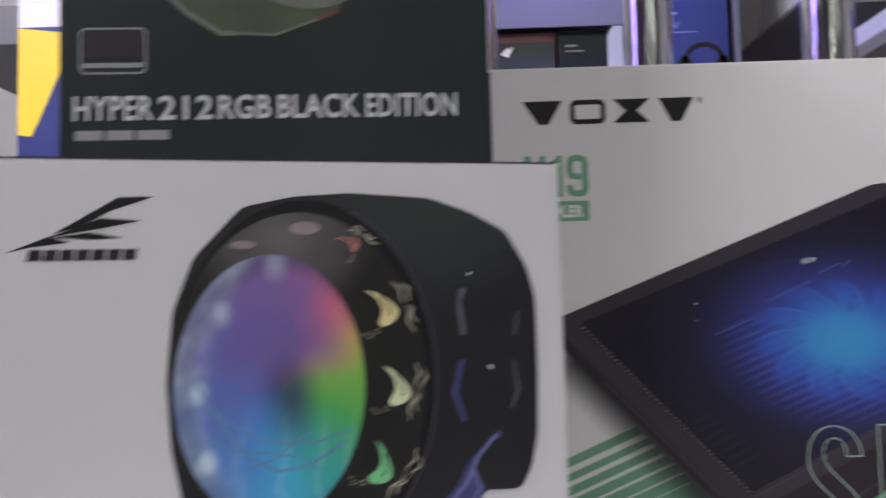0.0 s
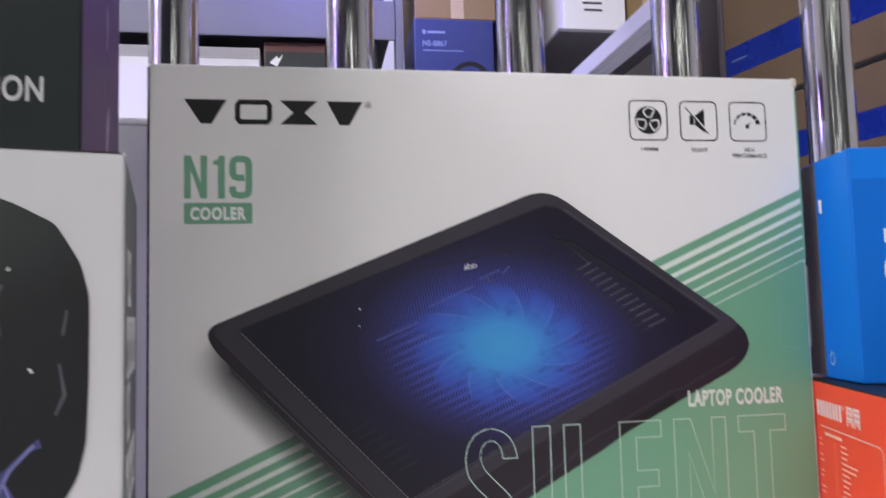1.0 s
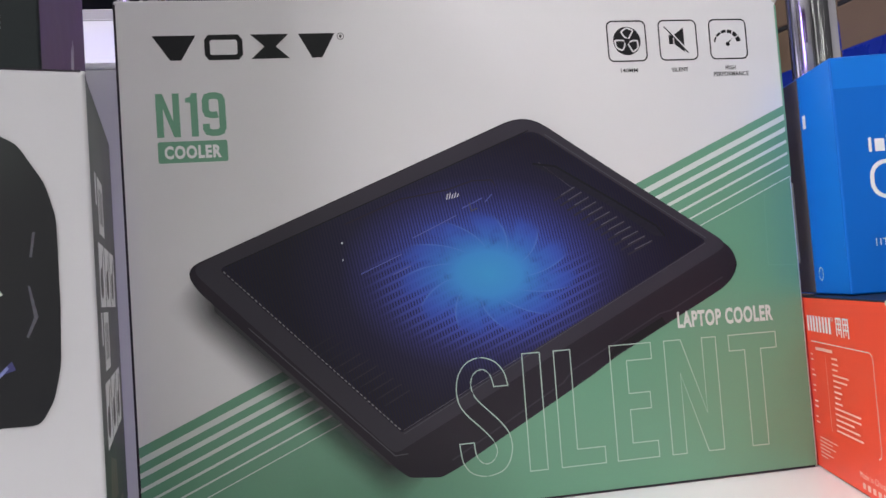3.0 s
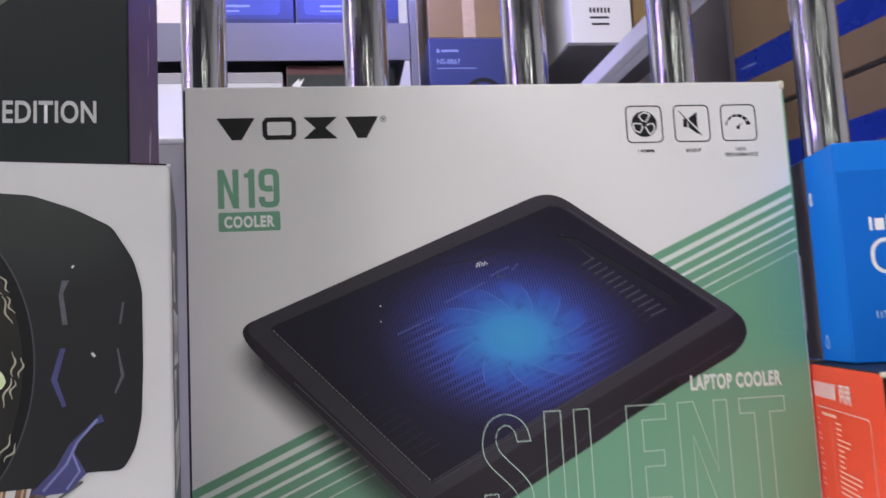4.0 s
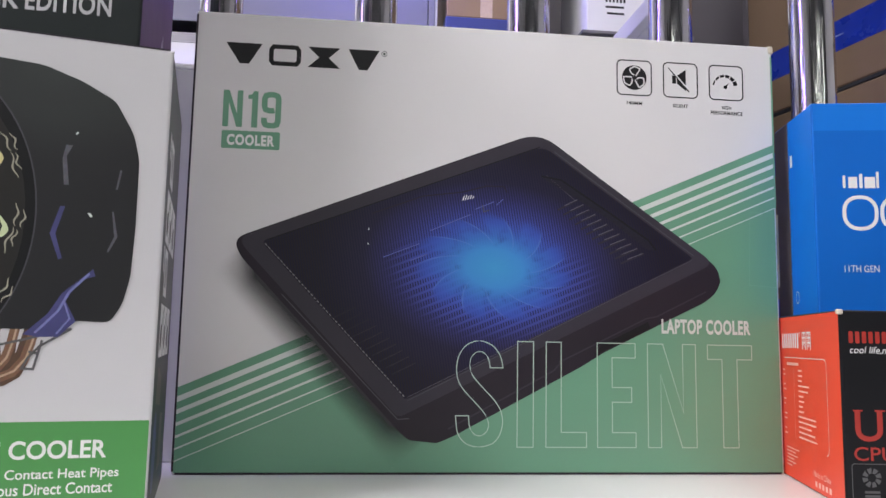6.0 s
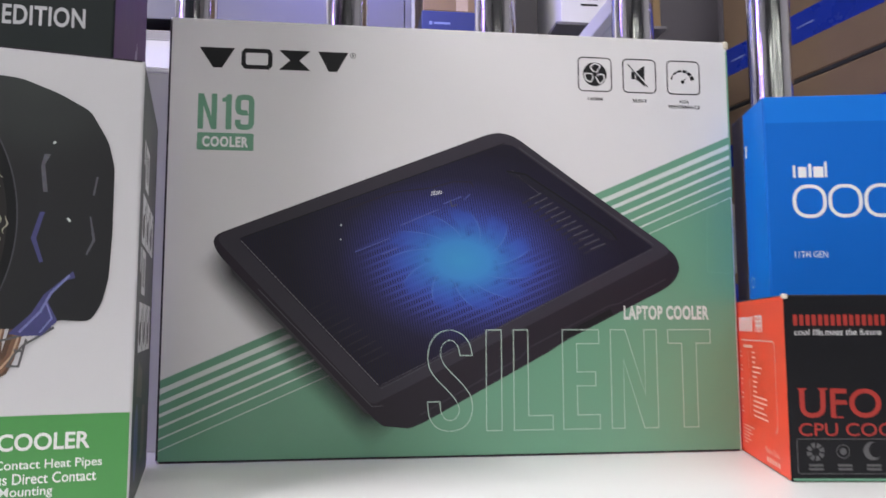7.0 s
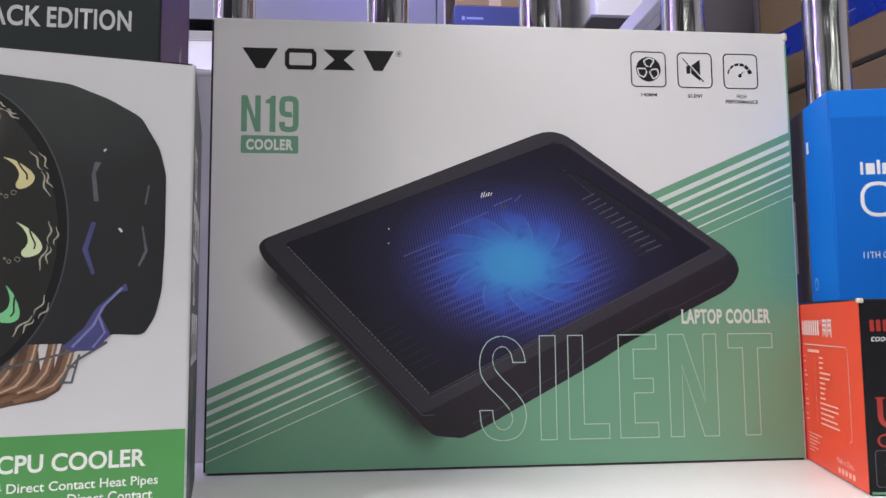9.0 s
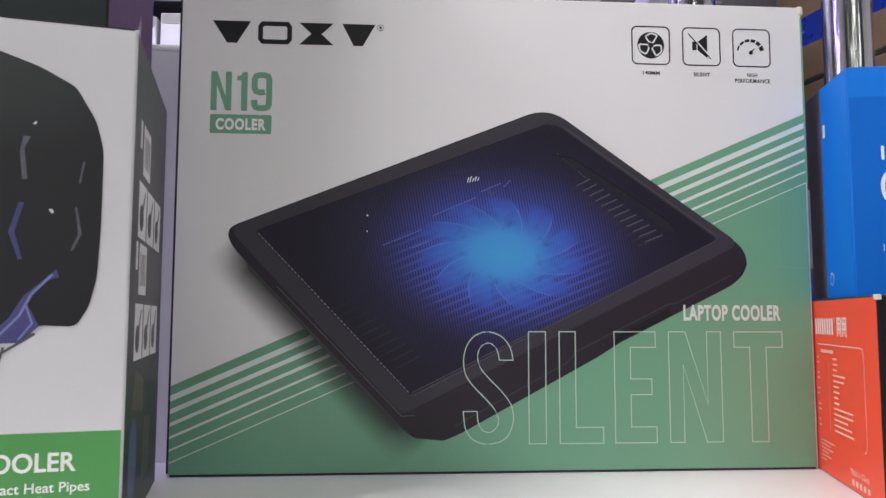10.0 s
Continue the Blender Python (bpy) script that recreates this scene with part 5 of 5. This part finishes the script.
# ---- red and black cooler carton ----
def red_box():
    t = thing("red_cooler_box", pose(0.1605, -0.1025, 0), "red and black cpu cooler carton standing on the white shelf", "box")
    HGT, W = 0.0992, 0.135
    fx = Vector((math.cos(radians(-8)), math.sin(radians(-8)), 0))
    sd = Vector((0.0275, 0.1015, 0))
    p = [Vector((0, 0, 0)), fx * W, fx * W + sd * 1.12, sd * 1.12]
    part("carton", prism([(v.x, v.y) for v in p], 0, HGT, 0.0010), surface("charcoal_card", (0.0095, 0.0095, 0.012), 0.42, vary=0.15, scale=12, spec=0.22), t)
    f = Face(t, (0, 0, 0), fx, (fx.y, -fx.x, 0))
    f.each("maker_block", [rounded(0.0046 + i * 0.0067 + j * 0.0033, 0.0068 + i * 0.0067 + j * 0.0033, 0.0824, 0.0884, 0.0006) for i in range(8) for j in range(2)], 2, RED_INK)
    f.text("tagline", "cool life,meet the future", 0.0050, 0.0515, 0.0768, 0.0808, 2, PAPER_WHITE, shear=0.2)
    f.text("title_lettering", "UFO", 0.0060, 0.0493, 0.0335, 0.0490, 2, RED_INK, heavy=0.012)
    for a0, a1, b in ((0.0052, 0.0100, 0.0483), (0.0160, 0.0212, 0.0483), (0.0232, 0.0290, 0.0335), (0.0232, 0.0260, 0.0483)):
        f.rect("serif", a0, a1, b, b + 0.0008, 3, RED_INK)
    f.text("title_lettering", "CPU COOLER", 0.0050, 0.0740, 0.0240, 0.0308, 2, RED_INK, heavy=0.005)
    f.ribbon("icon_strip", rounded(0.0036, 0.1150, 0.0045, 0.0225, 0.0015), 0.0004, 2, FAINT_GREY, True)
    cx = 0.0132
    f.shapes("fan_icon", [[(cx + 0.0048 * math.cos(radians(a)), 0.0158 + 0.0048 * math.sin(radians(a))), (cx + 0.0048 * math.cos(radians(a + 30)), 0.0158 + 0.0048 * math.sin(radians(a + 30))), (cx + 0.0022 * math.cos(radians(a + 38)), 0.0158 + 0.0022 * math.sin(radians(a + 38))), (cx + 0.0022 * math.cos(radians(a + 4)), 0.0158 + 0.0022 * math.sin(radians(a + 4)))] for a in range(0, 360, 45)], 2, FAINT_GREY)
    f.shapes("bearing_icon", [ring(0.0278, 0.0160, 0.0036, 0.0036, 0.0004, 0, 355), ellipse(0.0278, 0.0160, 0.0018, 0.0018, seg=16)], 2, FAINT_GREY)
    f.shapes("moon_icon", [[(0.0432 + 0.0048 * math.cos(radians(a)), 0.0163 + 0.0048 * math.sin(radians(a))) for a in range(70, 320, 12)] + [(0.0450 + 0.0036 * math.cos(radians(a)), 0.0168 + 0.0040 * math.sin(radians(a))) for a in range(310, 80, -12)]], 2, FAINT_GREY)
    f.shapes("gear_icon", [[(0.0590 + q * math.cos(radians(a)), 0.0158 + q * math.sin(radians(a))) for a, q in zip(range(0, 360, 15), [0.0046, 0.0038] * 12)]], 2, FAINT_GREY)
    f.bars("icon_captions", [(0.0095 + i * 0.0152, 0.0170 + i * 0.0152, 0.0062 + j * 0.0020, 0.0074 + j * 0.0020) for i in range(4) for j in range(2)], 2, FAINT_GREY)
    f.bars("foot_line", [(0.001, 0.134, 0.0008, 0.0020)], 2, GREEN_TYPE)
    sn = Vector((-sd.y, sd.x, 0)).normalized()
    s = Face(t, sd, -sd, sn)
    L = sd.length
    s.rect("red_side", 0.0008 - 0.12 * L, L - 0.0008, 0.0008, HGT - 0.0008, 1, RED_CARD, label="orange-red printed carton side")
    for x in (0.0010, 0.0100, 0.0190, 0.0280):
        s.rect("side_block", x, x + 0.0026, 0.0793, 0.0883, 2, PAPER_WHITE)
        s.rect("side_block", x + 0.0046, x + 0.0072, 0.0793, 0.0883, 2, PAPER_WHITE)
    s.shapes("side_mark_ring", [ring(0.0378, 0.0875, 0.0011, 0.0012, 0.0004, 2, 358, 12)], 2, PAPER_WHITE)
    for x in (0.0425, 0.0515):
        s.bars("side_glyph", [(x, x + 0.0072, 0.0878, 0.0888), (x, x + 0.0072, 0.0850, 0.0859), (x, x + 0.0072, 0.0821, 0.0830), (x, x + 0.0012, 0.0785, 0.0878), (x + 0.0058, x + 0.0072, 0.0785, 0.0878), (x + 0.0030, x + 0.0042, 0.0800, 0.0888)], 2, PAPER_WHITE)
    s.ribbon("side_frame", rounded(-0.0, 0.0835, 0.0225, 0.0735, 0.004)[0:13] , 0.0005, 2, LINE_INK)
    rows = [(0.010, 0.034, 0.0688, 0.0706)]
    rnd = random.Random(4)
    for i in range(14):
        z = 0.0655 - i * 0.0030
        if i % 3 != 2:
            rows.append((0.0015, 0.0040 + 0.0035 * rnd.random(), z, z + 0.0009))
        if i > 8:
            rows.append((0.0310, 0.0520 + 0.014 * rnd.random(), z, z + 0.0010))
        else:
            rows.append((0.0320, 0.0380 + 0.016 * rnd.random(), z, z + 0.0010))
    rows.append((0.0235, 0.0238, 0.0250, 0.0665))
    for i in range(6):
        z = 0.0182 - i * 0.0021
        rows.append((0.004, 0.030 - 0.006 * (i % 2) - 0.002 * i, z, z + 0.0006))
    s.each("side_mark_line", [[(a0, b0), (a1, b0), (a1, b1), (a0, b1)] for a0, a1, b0, b1 in rows], 2, PINK_INK)
    s.text("origin_lettering", "Made in China", 0.056, 0.084, 0.0085, 0.0118, 2, PINK_INK)
    s.each("origin_mark", [rounded(0.058 + i * 0.0058, 0.0615 + i * 0.0058, 0.0032, 0.0062, 0.0005) for i in range(5)], 2, PINK_INK)
    part("scuffed_corner", block(-0.0012, 0.0022, -0.0008, 0.0012, HGT - 0.0022, HGT + 0.0004, 0.0006), CREAM_CARD, t, "frayed white card corner")
    return t


red_box()

# pale carton standing behind the white one
t = thing("pale_carton", pose(-0.199, 0.047, 0, 0, 0, 2), "pale grey plain carton standing behind the white carton", "box")
part("carton", block(-0.060, 0.0085, 0.0, 0.020, 0.0, 0.258, 0.001), GREY_CARD, t)
part("lid", block(-0.0605, 0.0090, -0.0005, 0.0205, 0.2582, 0.2620, 0.001), PAPER_WHITE, t, "white lid edge")

# ---- rear rack ----
rack = thing("rear_rack", pose(0, 0, 0), "grey steel rack with boxes behind the tubes", "shelf")
part("upright", block(-0.001, 0.008, 0.49, 0.515, -1.1, 1.3, 0.001), RACK_STEEL, rack)
part("upright", block(-0.95, -0.92, 0.49, 0.515, -1.1, 1.3, 0.001), RACK_STEEL, rack)
part("side_panel", block(0.127, 0.134, 0.49, 0.89, -1.1, 1.3, 0.001), RACK_STEEL, rack)
part("upper_shelf", block(-0.92, -0.002, 0.492, 0.89, 0.496, 0.5185, 0.001), RACK_STEEL, rack)
part("front_lip", block(-0.92, -0.002, 0.4885, 0.4915, 0.4715, 0.5200, 0.0008), RACK_STEEL, rack)
part("lower_shelf", block(-0.92, 0.126, 0.492, 0.89, 0.278, 0.300, 0.001), RACK_STEEL, rack)
part("back_sheet", block(-0.95, 0.134, 0.892, 0.90, -1.1, 1.3, 0), WHITE_METAL, rack)
part("end_sheet", block(0.1345, 1.25, 0.885, 0.8935, -1.1, 1.3, 0), MAUVE_METAL, rack, "dark mauve-grey end sheet")


def carton(name, x0, x1, y0, y1, z0, z1, mat, label, group=""):
    t = thing(name, pose(x0, y0, z0), label, "box", group)
    part("carton", block(0, x1 - x0, 0, y1 - y0, 0, z1 - z0, 0.0012), mat, t)
    return t, Face(t, (0, 0, 0), (1, 0, 0), (0, -1, 0))


MID_BLUE = surface("mid_blue_print", (0.040, 0.066, 0.27), 0.4, vary=0.35, scale=30)
NAVY = surface("navy_print", (0.010, 0.016, 0.075), 0.45)
PALE_BLUE = surface("pale_blue_print", (0.20, 0.25, 0.47), 0.45)
for x0 in (-0.274, -0.1425):
    t, f = carton("blue_box", x0, x0 + 0.1285, 0.495, 0.60, 0.5188, 0.62, DEEP_BLUE, "deep blue printed product box on the rack shelf", "blue boxes on the rack")
    f.rect("pale_field", 0.010, 0.112, 0.014, 0.095, 1, MID_BLUE, 0.006)
    f.rect("dark_base", 0.001, 0.1275, 0.001, 0.009, 1, NAVY)
    f.bars("print_bars", [(0.030, 0.075, 0.024, 0.027), (0.030, 0.062, 0.018, 0.020)], 2, PALE_BLUE)
t, f = carton("cream_carton", -0.42, -0.279, 0.495, 0.62, 0.5188, 0.66, CREAM_CARD, "plain cream carton on the rack shelf")
f.bars("print_bars", [(0.02, 0.07, 0.08, 0.09)], 1, GREY_INK)
# the grey top band stands in for a taller grey box behind
BAND_GREY = surface("grey_band_print", (0.30, 0.29, 0.31), 0.5, vary=0.1)
for x0, x1, z1 in ((-0.345, -0.162, 0.4610), (-0.53, -0.35, 0.4560)):
    t, f = carton("white_carton", x0, x1, 0.50, 0.60, 0.3003, z1, GREY_CARD, "white product carton with grey print on the lower shelf", "white cartons on the rack")
    w = x1 - x0
    f.rect("grey_box_band", 0.001, w - 0.001, z1 - 0.3125, z1 - 0.3013, 1, BAND_GREY)
    f.ribbon("lid_line", [(0.002, z1 - 0.3135), (w - 0.002, z1 - 0.3135)], 0.0014, 2, GREY_INK)
    f.each("grey_mark", [rounded(w - 0.085, w - 0.070, z1 - 0.338, z1 - 0.331, 0.001), rounded(w - 0.085, w - 0.072, z1 - 0.356, z1 - 0.352, 0.001), rounded(w - 0.050, w - 0.030, z1 - 0.350, z1 - 0.346, 0.001)], 1, GREY_INK)
GREEN_BLACK = surface("green_black_print", (0.040, 0.046, 0.045), 0.4, vary=0.3, scale=40)
t, f = carton("red_dark_box", -0.157, -0.085, 0.50, 0.60, 0.3003, 0.4694, RED_DARK, "dark red and black product box on the lower shelf")
f.shapes("white_emblem", [[(0.006, 0.143), (0.015, 0.152), (0.016, 0.148), (0.022, 0.153), (0.015, 0.139)]], 2, PAPER_WHITE)
f.rect("black_half", 0.001, 0.071, 0.001, 0.157, 1, GREEN_BLACK)
t, f = carton("dark_box", -0.081, -0.022, 0.50, 0.60, 0.3003, 0.4700, BLACK_CARD, "black product box on the lower shelf")
f.bars("print_bars", [(0.008, 0.022, 0.150, 0.153), (0.008, 0.030, 0.144, 0.146)], 1, GREY_INK)
t, f = carton("headphone_box", 0.0215, 0.1196, 0.49, 0.60, 0.3003, 0.5007, DEEP_BLUE, "blue headphone box on the lower shelf")
f.bars("print_bars", [(0.010, 0.014, 0.181, 0.186), (0.016, 0.038, 0.182, 0.185), (0.010, 0.060, 0.160, 0.1612)], 1, PALE_BLUE)
f.text("model_lettering", "NS-8867", 0.010, 0.040, 0.166, 0.173, 1, PALE_BLUE, heavy=0.02)
f.shapes("headphone_print", [ring(0.068, 0.122, 0.026, 0.026, 0.006, 0, 180, 24), ellipse(0.045, 0.118, 0.009, 0.014, seg=20), ellipse(0.091, 0.118, 0.009, 0.014, seg=20)], 1, INK)
t, f = carton("brown_carton", 0.0236, 0.1238, 0.492, 0.62, 0.5012, 0.64, KRAFT, "plain brown cardboard carton on the blue box")
f.rect("packing_tape", 0.044, 0.060, 0.001, 0.130, 1, KRAFT_EDGE)

# shelf rail running back, with a white box on it
rail = thing("shelf_rail", pose(0, 0, 0), "white steel shelf rail running back from the tubes", "rail")
part("rail", block(0.173, 0.183, 0.10, 0.8845, 0.3796, 0.397, 0.001), WHITE_METAL, rail)
part("rail_lip", block(0.1835, 0.1960, 0.10, 0.8835, 0.3800, 0.3840, 0.0008), WHITE_METAL, rail)
bracket = thing("side_bracket", pose(0, 0, 0), "steel bracket shelf holding a white box", "shelf")
part("plate", block(0.2040, 0.3600, 0.49, 0.8845, 0.4900, 0.4945, 0.0008), GREY_METAL, bracket, "dark grey shelf plate")
t, f = carton("white_box", 0.2120, 0.2950, 0.495, 0.625, 0.4947, 0.66, WHITE_CARD, "white product box with dark print on the bracket shelf")
f.bars("print_bars", [(0.026, 0.052, 0.034, 0.037), (0.028, 0.052, 0.025, 0.028)], 1, INK)
f.bars("glyph_bars", [(0.026 + i * 0.005, 0.029 + i * 0.005, 0.042, 0.049) for i in range(6)], 1, INK)
t, f = carton("small_brown_carton", 0.2990, 0.3560, 0.500, 0.620, 0.4947, 0.60, KRAFT, "small brown cardboard carton beside the white box")
f.rect("packing_tape", 0.022, 0.034, 0.001, 0.104, 1, KRAFT_EDGE)

# taped cartons stacked along the side
side_m = Matrix.Translation((0.604, 0.75, 0.018)) @ Matrix.Rotation(radians(100), 4, "Z")
for i, (a0, a1, z0, z1, tz0, tz1) in enumerate(((-0.308, 0.038, 0.4535, 0.70, 0.510, 0.558), (-0.308, 0.038, 0.225, 0.4470, 0.345, 0.385), (-0.64, -0.314, 0.225, 0.4470, 0.350, 0.385), (-0.64, -0.314, 0.4535, 0.70, 0.505, 0.545), (-0.64, 0.038, -0.0205, 0.2150, 0.10, 0.14))):
    t = thing("taped_carton", side_m, "brown cardboard carton closed with blue packing tape", "box", "stack of taped cartons")
    part("carton", block(a0, a1, -0.30, 0.0, z0, z1, 0.003), SHADED_KRAFT, t)
    f = Face(t, (0, 0, 0), (1, 0, 0), (0, 1, 0))
    f.rect("blue_tape", a0 + 0.003, a1 - 0.003, tz0, tz1, 3, TAPE_BLUE, label="blue packing tape")
    f.bars("tape_print", [(a1 - 0.055 - k * 0.16, a1 - 0.018 - k * 0.16, (tz0 + tz1) / 2 - 0.001, (tz0 + tz1) / 2 + 0.0012) for k in range(2)], 5, PALE_BLUE)
part_stand = thing("carton_stand", side_m, "dark grey side rack holding the taped cartons", "shelf")
# two dark sheets stand in for the shade in the gaps between cartons
part("board", block(-0.68, 0.04, -0.32, 0.0, 0.4472, 0.4533, 0.001), GAP_SHADE, part_stand)
part("board", block(-0.68, 0.04, -0.32, 0.0, 0.2156, 0.2245, 0.002), GAP_SHADE, part_stand)
part("base", block(-0.68, 0.04, -0.32, 0.0, -1.118, -0.021, 0.002), GREY_METAL, part_stand)
part("end_panel", block(0.0405, 0.052, -0.32, 0.0, -1.118, 0.75, 0.002), MAUVE_METAL, part_stand)

# yellow pack far along the rack
t = thing("yellow_pack", pose(-0.627, 0.30, 0.0), "yellow and white printed pack with a deep blue lower corner", "package")
part("pack", block(0.0, 0.052, 0.0, 0.04, 0.0, 0.50, 0.002), DEEP_BLUE, t)
f = Face(t, (0, 0, 0), (1, 0, 0), (0, -1, 0))
f.poly("yellow_print", [(0.001, 0.318), (0.014, 0.316), (0.022, 0.332), (0.046, 0.388), (0.050, 0.416), (0.001, 0.422)], 1, YELLOW)
f.rect("white_print", 0.001, 0.050, 0.4225, 0.498, 1, PAPER_WHITE)
